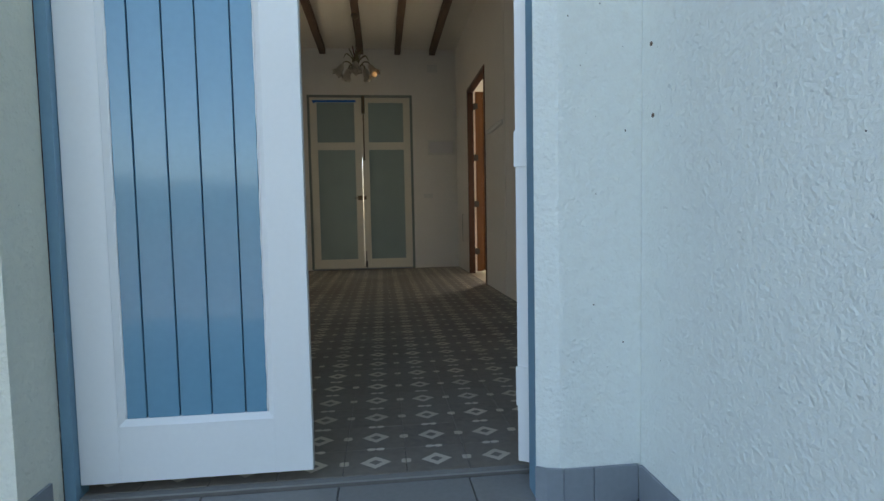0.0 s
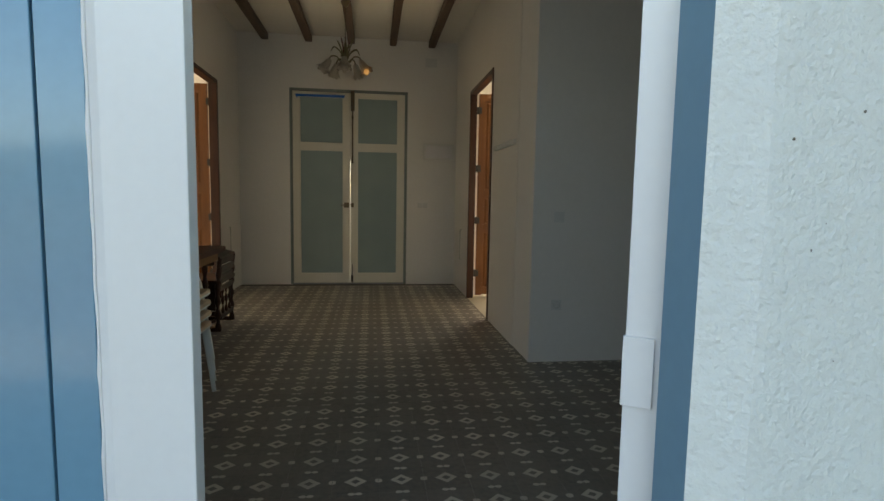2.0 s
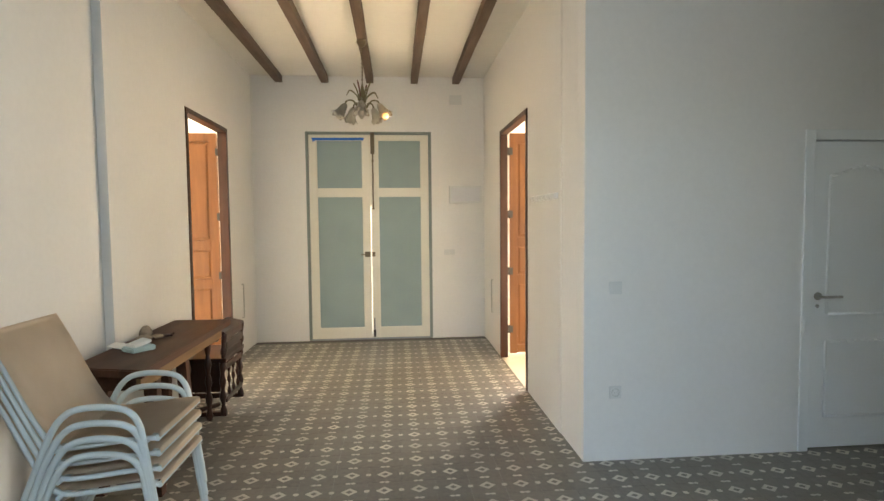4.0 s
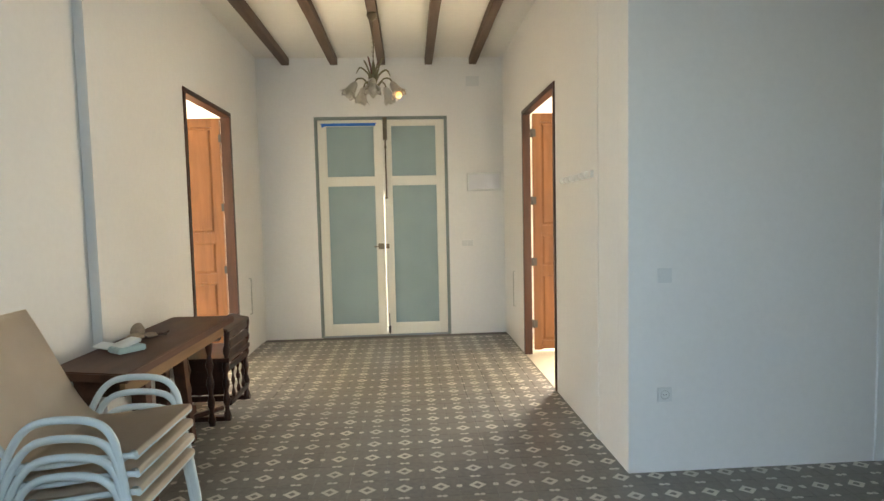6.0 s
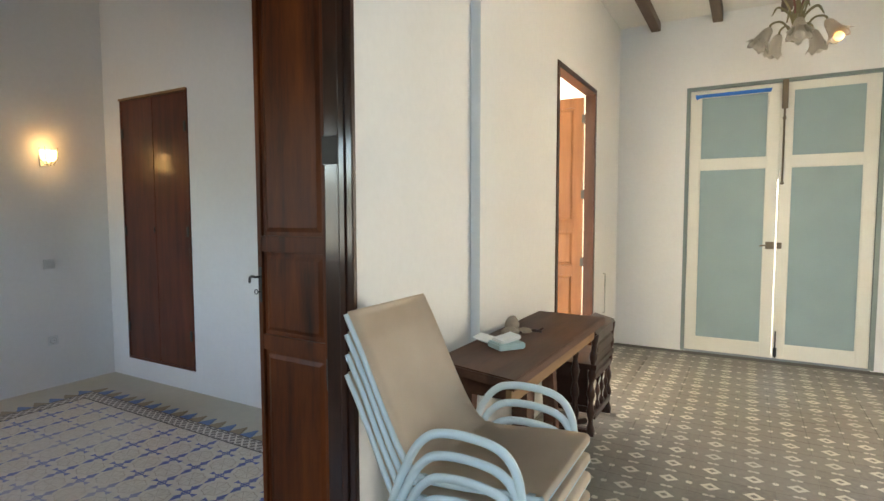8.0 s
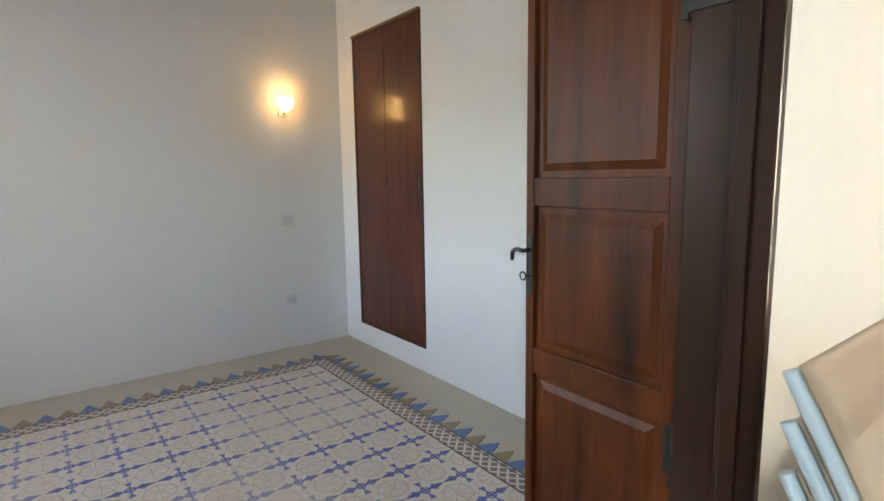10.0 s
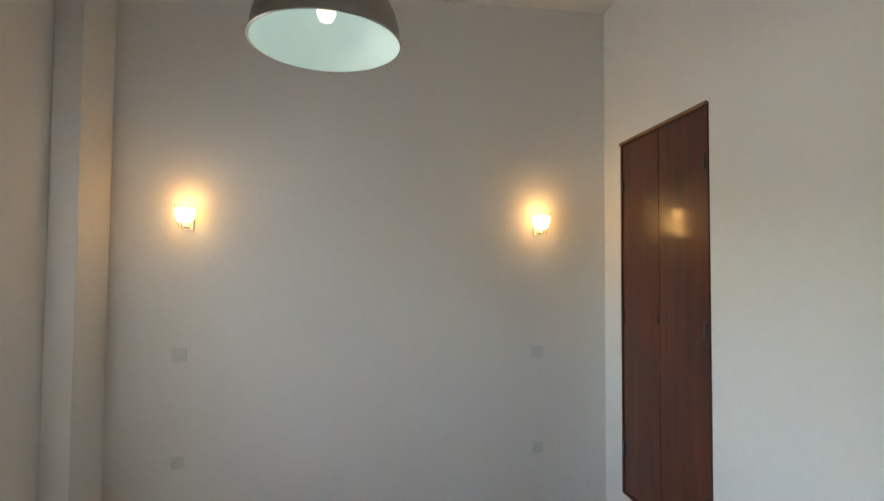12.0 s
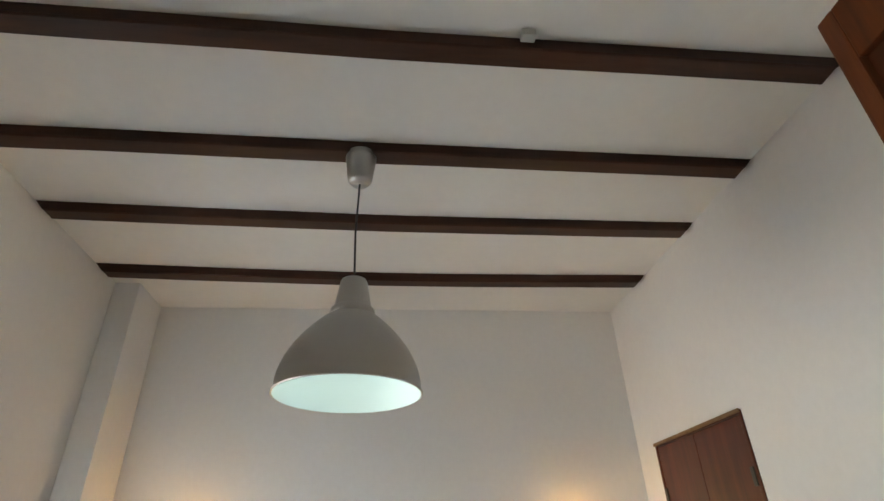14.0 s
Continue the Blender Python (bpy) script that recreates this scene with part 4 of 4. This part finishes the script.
        for j in range(m + 1):
            u = j / m * 2 - 1
            dip = 0.014 * (1 - u * u) if 2 < k < len(keys) - 6 else 0.0
            row.append(bm.verts.new((p.x - dip * 0.6 + (0.013 if k < len(keys) // 2 else 0.0), u * (W - 0.0185), p.z - dip * 0.5 + (0.014 if k > len(keys) // 2 else 0.008))))
        rows.append(row)
    for a, b in zip(rows, rows[1:]):
        for j in range(m):
            f = bm.faces.new((a[j], a[j + 1], b[j + 1], b[j]))
            f.smooth = True
    bmesh.ops.solidify(bm, geom=bm.faces[:], thickness=0.005)
    part("sling", bm, M_SLING, d, "beige woven sling seat and back")
    return d


first = garden_chair("white metal stacking garden chair with beige sling, stacked beside the table")
CH = Vector((-1.185, 4.285, 0))
first.location = CH
for k in range(1, 4):
    copy_thing(first, Matrix.Translation(CH + Vector((-0.003 * k + 0.004, 0.002 * k, 0.066 * k))))

# ---- table and rustic chair ----
tb = thing("wooden_table", (-1.38, 5.3, 0), "dark brown wooden table with splayed legs along the hall wall", "table")
bm = bmesh.new()
prism(bm, [(-1.59, 4.69), (-1.16, 4.58), (-1.155, 6.04), (-1.59, 6.06)], 0.735, 0.78)
bmesh.ops.bevel(bm, geom=bm.edges[:], offset=0.006, segments=2, affect="EDGES")
part("tabletop", bm, M_TABLE, tb, "dark brown polished tabletop")
boxes("apron", M_TABLEAPRON, [(-1.215, 4.62, 0.665, -1.19, 5.92, 0.734)], tb, "lighter ochre wooden apron on the hall side", 0.003)
boxes("apron", M_TABLE, [(-1.58, 4.88, 0.665, -1.555, 5.95, 0.734)], tb, "", 0.003)
boxes("apron", M_TABLE, [(-1.552, 4.84, 0.60, -1.218, 4.875, 0.734)], tb, "", 0.003)
for x, y, dx, dy in ((-1.25, 4.88, 0.03, -0.05), (-1.52, 4.92, -0.03, -0.05), (-1.40, 5.66, 0.03, 0.05), (-1.54, 5.75, -0.03, 0.05)):
    bm = bmesh.new()
    prism(bm, [(-0.035, -0.03), (0.035, -0.03), (0.035, 0.03), (-0.035, 0.03)], 0, 0.734, Matrix(((1, 0, -dx / 0.734, x + dx), (0, 1, -dy / 0.734, y + dy), (0, 0, 1, 0), (0, 0, 0, 1))))
    part("leg", bm, M_TABLE, tb, "splayed dark wooden leg")
boxes("stretcher", M_TABLE, [(-1.40, 4.88, 0.16, -1.36, 5.82, 0.21)], tb, "", 0.004)

rc = thing("rustic_chair", (-1.4, 6.3, 0), "dark carved low wooden chair with slatted back under the table", "chair")
for y in (6.08, 6.55):
    bm = bmesh.new()
    n = 26
    pts, rad = [], []
    for j in range(n):
        f = j / (n - 1)
        pts.append((-1.215 - 0.06 * f * 0 + 0.0 + (0.045 * (f - 0.5) if f > 0.5 else 0), y, 0.66 * f))
        rad.append(0.021 + 0.007 * math.sin(f * 34) * (1 if f < 0.85 else 0.3))
    tube(bm, pts, rad, 10)
    part("post", bm, M_CHAIRWOOD, rc, "turned dark wooden post")
    bm = bmesh.new()
    tube(bm, [(-1.50, y, 0.0 + 0.44 * j / 12) for j in range(13)], [0.02 + 0.006 * math.sin(j * 1.9) for j in range(13)], 10)
    part("leg", bm, M_CHAIRWOOD, rc, "turned dark wooden leg")
    boxes("runner", M_CHAIRWOOD, [(-1.53, y - 0.02, 0.0, -1.19, y + 0.02, 0.035)], rc, "", 0.005)
for z0, z1 in ((0.60, 0.655), (0.525, 0.585), (0.45, 0.51), (0.36, 0.40), (0.10, 0.14)):
    boxes("slat", M_CHAIRWOOD, [(-1.215 + 0.01 * (z0 > 0.5), 6.10, z0, -1.19 + 0.01 * (z0 > 0.5), 6.53, z1)], rc, "carved dark slat", 0.005)
bm = bmesh.new()
prism(bm, [(-0.075, 0.0), (0.075, 0.0), (0.075, 0.53), (-0.075, 0.53)], 0, 0.028, Matrix.Translation((-1.255, 6.045, 0.665)) @ Matrix.Rotation(radians(14), 4, "Y"))
bmesh.ops.bevel(bm, geom=bm.edges[:], offset=0.006, segments=2, affect="EDGES")
part("top_plank", bm, M_CHAIRWOOD, rc, "broad dark wooden top plank")
boxes("side_rail", M_CHAIRWOOD, [(-1.50, 6.085, 0.36, -1.24, 6.11, 0.43)], rc, "", 0.004)
boxes("side_rail", M_CHAIRWOOD, [(-1.50, 6.085, 0.14, -1.24, 6.11, 0.18)], rc, "", 0.004)
# Plain panel added to fill the chair's side with dark.
boxes("side_panel", M_CHAIRWOOD, [(-1.49, 6.112, 0.182, -1.245, 6.126, 0.428)], rc, "dark panel closing the side", 0.002)
for x, y in ((-1.40, 5.86), (-1.29, 5.98)):
    bm = bmesh.new()
    tube(bm, [(x, y, 0.66 * j / 18) for j in range(19)], [0.021 + 0.007 * math.sin(j * 1.7) for j in range(19)], 10)
    part("front_post", bm, M_CHAIRWOOD, rc, "turned dark wooden post")
bm = bmesh.new()
tube(bm, [(-1.42, 5.84, 0.10), (-1.24, 6.06, 0.10)], 0.018, 8)
part("foot_rail", bm, M_CHAIRWOOD, rc)
bm = bmesh.new()
tube(bm, [(-1.42, 5.84, 0.62), (-1.24, 6.06, 0.62)], 0.022, 8)
part("arm", bm, M_CHAIRWOOD, rc)
for y in (6.2, 6.315, 6.43):
    bm = bmesh.new()
    tube(bm, [(-1.203, y, 0.14 + 0.22 * j / 10) for j in range(11)], [0.011 + 0.006 * math.sin(j * 1.4) for j in range(11)], 8)
    part("spindle", bm, M_CHAIRWOOD, rc, "small turned spindle")
boxes("seat", M_CHAIRWOOD, [(-1.53, 6.06, 0.43, -1.18, 6.57, 0.465)], rc, "dark wooden seat", 0.006)

rc.location.x -= 0.03

# things on the table
router = thing("phone_set", (-1.40, 5.02, 0.78), "pale teal telephone set lying on the table", "telephone")
bm = bmesh.new()
prism(bm, [(-0.075, -0.09), (0.075, -0.09), (0.08, 0.09), (-0.08, 0.09)], 0, 0.028, Matrix.Translation((-1.39, 5.04, 0.781)) @ Matrix.Diagonal((0.78, 0.78, 1.1, 1)) @ Matrix.Rotation(radians(-35), 4, "Z"))
bmesh.ops.bevel(bm, geom=bm.edges[:], offset=0.006, segments=2, affect="EDGES")
part("body", bm, M_TEAL, router)
bm = bmesh.new()
prism(bm, [(-0.06, -0.07), (0.06, -0.07), (0.06, 0.07), (-0.06, 0.07)], 0, 0.02, Matrix.Translation((-1.39, 5.045, 0.815)) @ Matrix.Diagonal((0.78, 0.78, 1, 1)) @ Matrix.Rotation(radians(-35), 4, "Z") @ Matrix.Rotation(radians(9), 4, "X"))
bmesh.ops.bevel(bm, geom=bm.edges[:], offset=0.005, segments=2, affect="EDGES")
part("cover", bm, M_PLASTIC, router, "pale cover")
paper = thing("folded_paper", (-1.50, 5.10, 0.78), "small folded pale paper beside the telephone set", "paper")
bm = bmesh.new()
prism(bm, [(-0.07, -0.06), (0.07, -0.05), (0.06, 0.07), (-0.08, 0.06)], 0, 0.004, Matrix.Translation((-1.50, 5.09, 0.7815)) @ Matrix.Rotation(radians(12), 4, "Y") @ Matrix.Translation((0, 0, 0.012)))
part("sheet", bm, M_PLASTIC, paper)
shell = thing("stone_ornament", (-1.50, 5.33, 0.78), "rough beige stone ornament on the table by the wall", "ornament")
bm = bmesh.new()
for cx, cy, cz, r, sx, sy, sz in ((-1.50, 5.38, 0.825, 0.038, 1, 1.1, 1.1), (-1.48, 5.30, 0.80, 0.038, 1.2, 1.5, 0.55), (-1.43, 5.38, 0.795, 0.026, 1.5, 1.6, 0.6)):
    q = bmesh.ops.create_icosphere(bm, subdivisions=3, radius=r)
    for v in q["verts"]:
        k = 1 + 0.22 * noise.noise(v.co * 28 + Vector((cx * 9, cy, 0)))
        v.co = Vector((cx + v.co.x * sx * k, cy + v.co.y * sy * k, max(0.781, cz + v.co.z * sz * k)))
part("stone", bm, M_BEIGE, shell)
twig = thing("dried_twig", (-1.40, 5.42, 0.78), "small dark dried twig next to the ornament on the table", "twig")
bm = bmesh.new()
tube(bm, curve_pts([(-1.44, 5.34, 0.79), (-1.40, 5.38, 0.797), (-1.37, 5.42, 0.79), (-1.35, 5.45, 0.80)]), 0.007, 6)
tube(bm, curve_pts([(-1.40, 5.38, 0.797), (-1.37, 5.39, 0.80), (-1.34, 5.40, 0.79)]), 0.005, 6)
part("stick", bm, M_CHAIRWOOD, twig)


# ---- wall fittings ----
def plate(name, at, normal, label, category, kind, size=0.08):
    """A switch or socket on a wall; normal is 'x+' 'x-' or 'y-'."""
    d = thing(name, at, label, category)
    m = {"y-": Matrix.Identity(4), "x+": Matrix.Rotation(radians(90), 4, "Z"), "x-": Matrix.Rotation(radians(-90), 4, "Z")}[normal]
    m = Matrix.Translation(at) @ m
    h = size / 2
    bm = bmesh.new()
    box(bm, -h, -0.009, -h, h, 0, h, 0.003)
    bmesh.ops.transform(bm, verts=bm.verts, matrix=m)
    part("cover_plate", bm, M_PLATE, d)
    bm = bmesh.new()
    if kind == "switch":
        box(bm, -h * 0.68, -0.014, -h * 0.68, h * 0.68, -0.0095, h * 0.68, 0.002)
        bmesh.ops.transform(bm, verts=bm.verts, matrix=m)
        part("rocker", bm, M_PLATE, d, "white rocker")
    else:
        spin(bm, [(0.026, 0.011), (0.022, 0.011), (0.02, -0.002), (0.0, -0.002)], n=20, m=Matrix.Rotation(radians(90), 4, "X"))
        bmesh.ops.translate(bm, verts=bm.verts, vec=(0, 0.0, 0))
        bmesh.ops.transform(bm, verts=bm.verts, matrix=m @ Matrix.Translation((0, 0.0, 0)))
        part("socket_ring", bm, M_BISQUE, d, "round recessed socket ring")
        bm = bmesh.new()
        box(bm, -0.009, -0.0105, -0.002, -0.005, -0.0092, 0.002)
        box(bm, 0.005, -0.0105, -0.002, 0.009, -0.0092, 0.002)
        bmesh.ops.transform(bm, verts=bm.verts, matrix=m)
        part("contact_holes", bm, M_IRON, d, "dark contact holes")
    return d


plate("light_switch", (1.507, 4.98, 1.105), "y-", "white square light switch on the cross wall", "switch", "switch")
plate("wall_socket", (1.509, 4.98, 0.442), "y-", "white round-hole socket low on the cross wall", "socket", "socket")
plate("light_switch", (-5.34, 4.895, 1.016), "x+", "white square light switch under a lit sconce", "switch", "switch")
plate("wall_socket", (-5.34, 4.898, 0.386), "x+", "white socket low on the bedroom wall near the corner", "socket", "socket", 0.075)
plate("wall_socket", (-5.34, 2.622, 0.376), "x+", "white socket low on the bedroom wall near the pier", "socket", "socket", 0.075)
plate("blank_plate", (-5.34, 2.62, 1.03), "x+", "white square plate under a lit sconce", "switch", "switch", 0.085)
plate("light_switch", (0.80, 8.74, 1.125), "y-", "white double light switch beside the street door", "switch", "switch", 0.07)
plate("light_switch", (0.872, 8.74, 1.125), "y-", "white double light switch beside the street door", "switch", "switch", 0.07)

fuse = thing("fuse_box", (1.05, 8.72, 1.87), "white plastic fuse box with shiny cover beside the street door", "fuse box")
boxes("case", M_PLATE, [(0.84, 8.70, 1.76, 1.262, 8.738, 1.985)], fuse, "", 0.008)
k = Net("clear_cover", 0.05)
k.color((0.70, 0.69, 0.71))
k.b.inputs["Coat Weight"].default_value = 1.0
boxes("cover", k.m, [(0.865, 8.688, 1.785, 1.235, 8.699, 1.96)], fuse, "shiny clear cover", 0.004)
vent = thing("ceiling_junction", (0.94, 8.73, 3.1), "white painted junction box lid high on the back wall", "box")
boxes("lid", M_PLATE, [(0.85, 8.733, 3.03, 1.01, 8.739, 3.15)], vent, "", 0.002)

hooks = thing("coat_rack", (1.29, 5.83, 1.70), "white wall rail with small white coat hooks", "coat rack")
boxes("rail", M_PLASTIC, [(1.276, 5.50, 1.682, 1.298, 6.16, 1.728)], hooks, "", 0.003)
for i in range(6):
    bm = bmesh.new()
    y = 5.56 + i * 0.108
    tube(bm, curve_pts([(1.284, y, 1.715), (1.262, y, 1.72), (1.250, y, 1.70), (1.262, y, 1.68), (1.27, y, 1.69)], 4), 0.004, 6)
    part("hook", bm, M_PLASTIC, hooks, "small white hook")
for x, y, sgn in ((1.3, 8.10, -1), (-1.655, 8.13, 1)):
    g = thing("shutter_rod", (x + sgn * 0.02, y, 0.6), "thin vertical rod on the hall wall by the side door", "rod", "wall rods")
    bm = bmesh.new()
    xx = x + sgn * 0.022
    tube(bm, [(x, y, 0.82), (xx, y, 0.82), (xx, y, 0.80), (xx, y, 0.45), (xx, y, 0.43), (x, y, 0.43)], 0.006, 8)
    part("rod", bm, M_BISQUE, g)
nail = thing("wall_nail", (-3.215, 5.38, 1.802), "small dark nail in the white bedroom wall", "nail")
bm = bmesh.new()
tube(bm, [(-3.215, 5.385, 1.802), (-3.215, 5.370, 1.806)], 0.003, 8)
spin(bm, [(0.0045, -0.001), (0.0045, 0.001), (0.0, 0.001)], n=10, m=Matrix.Translation((-3.215, 5.370, 1.806)) @ Matrix.Rotation(radians(90), 4, "X"))
part("shaft", bm, M_IRON, nail)
for y, z in ((1.643, 1.222), (1.633, 1.038)):
    w = thing("rusty_plug", (0.797, y - 0.02, z), "small rusty plug in the rough yard wall", "plug", "wall plugs")
    bm = bmesh.new()
    bmesh.ops.create_uvsphere(bm, u_segments=10, v_segments=6, radius=0.006, matrix=Matrix.Translation((0.799, y - 0.02, z)) @ Matrix.Diagonal((0.5, 1, 1, 1)))
    part("head", bm, M_RUST, w)
moss = thing("moss_clump", (0.77, 1.62, -0.015), "small green moss clump in the skirting corner", "moss", kind="stuff")
bm = bmesh.new()
for i in range(60):
    a, r = random.random() * 6.28, random.random() * 0.022
    bmesh.ops.create_icosphere(bm, subdivisions=1, radius=0.0045 + 0.004 * random.random(), matrix=Matrix.Translation((0.77 + r * math.cos(a), 1.62 + r * 0.6 * math.sin(a), -0.01 + 0.008 * random.random())))
part("moss", bm, M_MOSS, moss)

# ---- pieces of pavement, skirting and floors ----
def tile_mesh(name, sx, sy, h, mat, c=0.0015):
    bm = bmesh.new()
    a, b = sx / 2, sy / 2
    low = [bm.verts.new(p) for p in ((-a, -b, -h), (a, -b, -h), (a, b, -h), (-a, b, -h))]
    mid = [bm.verts.new(p) for p in ((-a, -b, -c), (a, -b, -c), (a, b, -c), (-a, b, -c))]
    top = [bm.verts.new(p) for p in ((-a + c, -b + c, 0), (a - c, -b + c, 0), (a - c, b - c, 0), (-a + c, b - c, 0))]
    for p, q in ((low, mid), (mid, top)):
        for i in range(4):
            bm.faces.new((p[i], p[(i + 1) % 4], q[(i + 1) % 4], q[i]))
    bm.faces.new(top)
    me = bpy.data.meshes.new(name)
    bm.to_mesh(me)
    bm.free()
    me.materials.append(mat)
    return me


def lay(parent, name, me, x, y, z, tilt=0.0):
    ob = new(name, me)
    ob.location = (x, y, z)
    ob.rotation_euler = ((random.random() - 0.5) * tilt, (random.random() - 0.5) * tilt, 0)
    ob.parent = parent
    return ob


pavement = tagged(boxes("pavement", M_GROUT, [(-6.0, -8.0, -0.039, 0.8, 1.8695, -0.021)]), "grey square paving tiles of the yard", kind="structure")
me = tile_mesh("paving_tile", 0.391, 0.391, 0.012, M_PAVE, 0.002)
for i in range(16):
    for j in range(11):
        x, y = -0.05 + 0.1975 + 0.395 * (i - 12), 1.672 - 0.395 * j
        if x < 0.7:
            lay(pavement, "paving_tile", me, x, y, -0.015, 0.004)

skirting = tagged(new("baseboard"), "grey-blue tiled skirting of the outer walls", kind="structure")
for i, (x0, y0, x1, y1) in enumerate([(0.576, 1.664, 0.66, 1.673), (0.662, 1.664, 0.79, 1.673), (0.79, 1.37, 0.799, 1.663), (0.79, 1.07, 0.799, 1.368), (0.79, 0.77, 0.799, 1.068), (0.79, 0.47, 0.799, 0.768), (0.79, 0.17, 0.799, 0.468), (-0.8145, 1.675, -0.805, 1.798), (-1.11, 1.664, -0.805, 1.673), (-1.41, 1.664, -1.112, 1.673)]):
    ob = boxes("skirting_tile", M_SKIRT, [(x0, y0, -0.015, x1, y1, 0.089)], bevel=0.0015)
    ob.parent = skirting

bm = bmesh.new()
prism(bm, [(0.503, 1.694), (0.531, 1.674), (0.574, 1.664), (0.574, 1.6735), (0.533, 1.682), (0.509, 1.6985)], -0.015, 0.089)
ob = part("skirting_tile", bm, M_SKIRT)
ob.parent = skirting

# Invented hills, out of view, that give the glossy boards a dark reflection.
bm = bmesh.new()
prev = None
for i in range(73):
    a = radians(180 + i * 2.5)
    h = 19 + 9 * noise.noise(Vector((i * 0.21, 0, 0))) + 4 * noise.noise(Vector((i * 0.9, 3, 0)))
    p = [bm.verts.new((260 * math.cos(a), 260 * math.sin(a), z)) for z in (-1, h)]
    if prev:
        bm.faces.new((prev[0], p[0], p[1], prev[1]))
    prev = p
me = bpy.data.meshes.new("hills")
bm.to_mesh(me)
bm.free()
me.materials.append(M_HILL)
tagged(new("backdrop", me), "unseen low dark hills, added for the reflection in the door boards", kind="structure")

# bedroom floor: field of floral tiles, lattice border, triangles
bed_floor = bpy.data.objects["floor_bedroom"]
me = tile_mesh("floral_tile", 0.1985, 0.1985, 0.0035, M_RUG, 0.001)
for i in range(14):
    for j in range(13):
        lay(bed_floor, "floral_tile", me, RUG_X - 0.3 + 0.2 * i, RUG_Y + 0.7 - 0.2 * j, 0.004)
FX0, FX1, FY1, FY0, BAND = -4.805, -2.24, 4.858, 2.36, 0.108
for a in ((FX0 - BAND, FY1 + 0.008, FX1 + BAND, FY1 + BAND), (FX0 - BAND, FY0 - BAND, FX1 + BAND, FY0 - 0.008), (FX0 - BAND, FY0 - 0.007, FX0 - 0.008, FY1 + 0.007), (FX1 + 0.008, FY0 - 0.007, FX1 + BAND, FY1 + 0.007)):
    ob = boxes("border_tile", M_LATTICE, [(a[0], a[1], 0.0005, a[2], a[3], 0.0052)])
    ob.parent = bed_floor
for o, w in ((0.0, 0.008), (BAND - 0.018, 0.006), (BAND, 0.009)):
    a, b, c, e = FX0 - o - w, FX1 + o + w, FY0 - o - w, FY1 + o + w
    ob = boxes("border_line", M_LINE, [(a, e - w, 0.0004, b, e, 0.006), (a, c, 0.0004, b, c + w, 0.006), (a, c + w, 0.0004, a + w, e - w, 0.006), (b - w, c + w, 0.0004, b, e - w, 0.006)])
    ob.parent = bed_floor


def stepped_triangle(mat):
    bm = bmesh.new()
    n = 6
    for k in range(n):
        w = 0.051 * (1 - k / n)
        box(bm, -w, 0.0175 * k + 0.0002, 0.0005, w, 0.0175 * (k + 1), 0.0035)
    me = bpy.data.meshes.new("border_triangle")
    bm.to_mesh(me)
    bm.free()
    me.materials.append(mat)
    return me


tri = [stepped_triangle(M_BLUETRI), stepped_triangle(M_OCHRE)]
O, STEP = BAND + 0.011, 0.1033
for yy, rot in ((FY1 + O, 0), (FY0 - O, 180)):
    for i in range(27):
        ob = lay(bed_floor, "border_triangle", tri[(i + 1) % 2], -4.913 + i * STEP, yy, 0)
        ob.rotation_euler = (0, 0, radians(rot))
for xx, rot in ((FX0 - O, 90), (FX1 + O, -90)):
    for i in range(26):
        ob = lay(bed_floor, "border_triangle", tri[i % 2], xx, 4.93 - i * STEP, 0)
        ob.rotation_euler = (0, 0, radians(rot))

# hall tiles: those that the walk passes nearest as pieces, the rest joined
hall_floor = bpy.data.objects["floor"]
me = tile_mesh("cement_tile", TILE_PX - 0.0012, TILE_PY - 0.0012, 0.006, M_FLOOR, 0.0012)
rest, faces = [], []
for i in range(-9, 22):
    for j in range(-1, 34):
        x, y = TILE_X0 + i * TILE_PX, TILE_Y0 + j * TILE_PY
        x0, x1, y0, y1 = x - TILE_PX / 2, x + TILE_PX / 2, y - TILE_PY / 2, y + TILE_PY / 2
        if x0 < -1.83 or (y0 > 4.95 and x1 > 1.45 and y < 8.7):
            x0, x1 = max(x0, -1.83), x1
            if x0 >= x1 or (y0 > 4.95 and x1 > 1.45):
                continue
        y0 = max(y0, 1.90)
        if y1 > 8.76 or x > 4.2:
            continue
        if -1.2 < x < 1.5 and 2.0 < y < 6.4 and x0 >= -1.71:
            lay(hall_floor, "cement_tile", me, x, y, 0.0, 0.003)
        else:
            g, c = 0.0006, 0.0012
            k = len(rest)
            rest += [(a, b, -0.006) for a, b in ((x0 + g, y0 + g), (x1 - g, y0 + g), (x1 - g, y1 - g), (x0 + g, y1 - g))]
            rest += [(a, b, 0.0) for a, b in ((x0 + g + c, y0 + g + c), (x1 - g - c, y0 + g + c), (x1 - g - c, y1 - g - c), (x0 + g + c, y1 - g - c))]
            faces += [(k + 4, k + 5, k + 6, k + 7)] + [(k + i2, k + (i2 + 1) % 4, k + 4 + (i2 + 1) % 4, k + 4 + i2) for i2 in range(4)]
me = bpy.data.meshes.new("cement_tiles")
me.from_pydata(rest, [], faces)
me.materials.append(M_FLOOR)
ob = tagged(new("cement_tiles", me), kind="stuff")
ob.parent = hall_floor
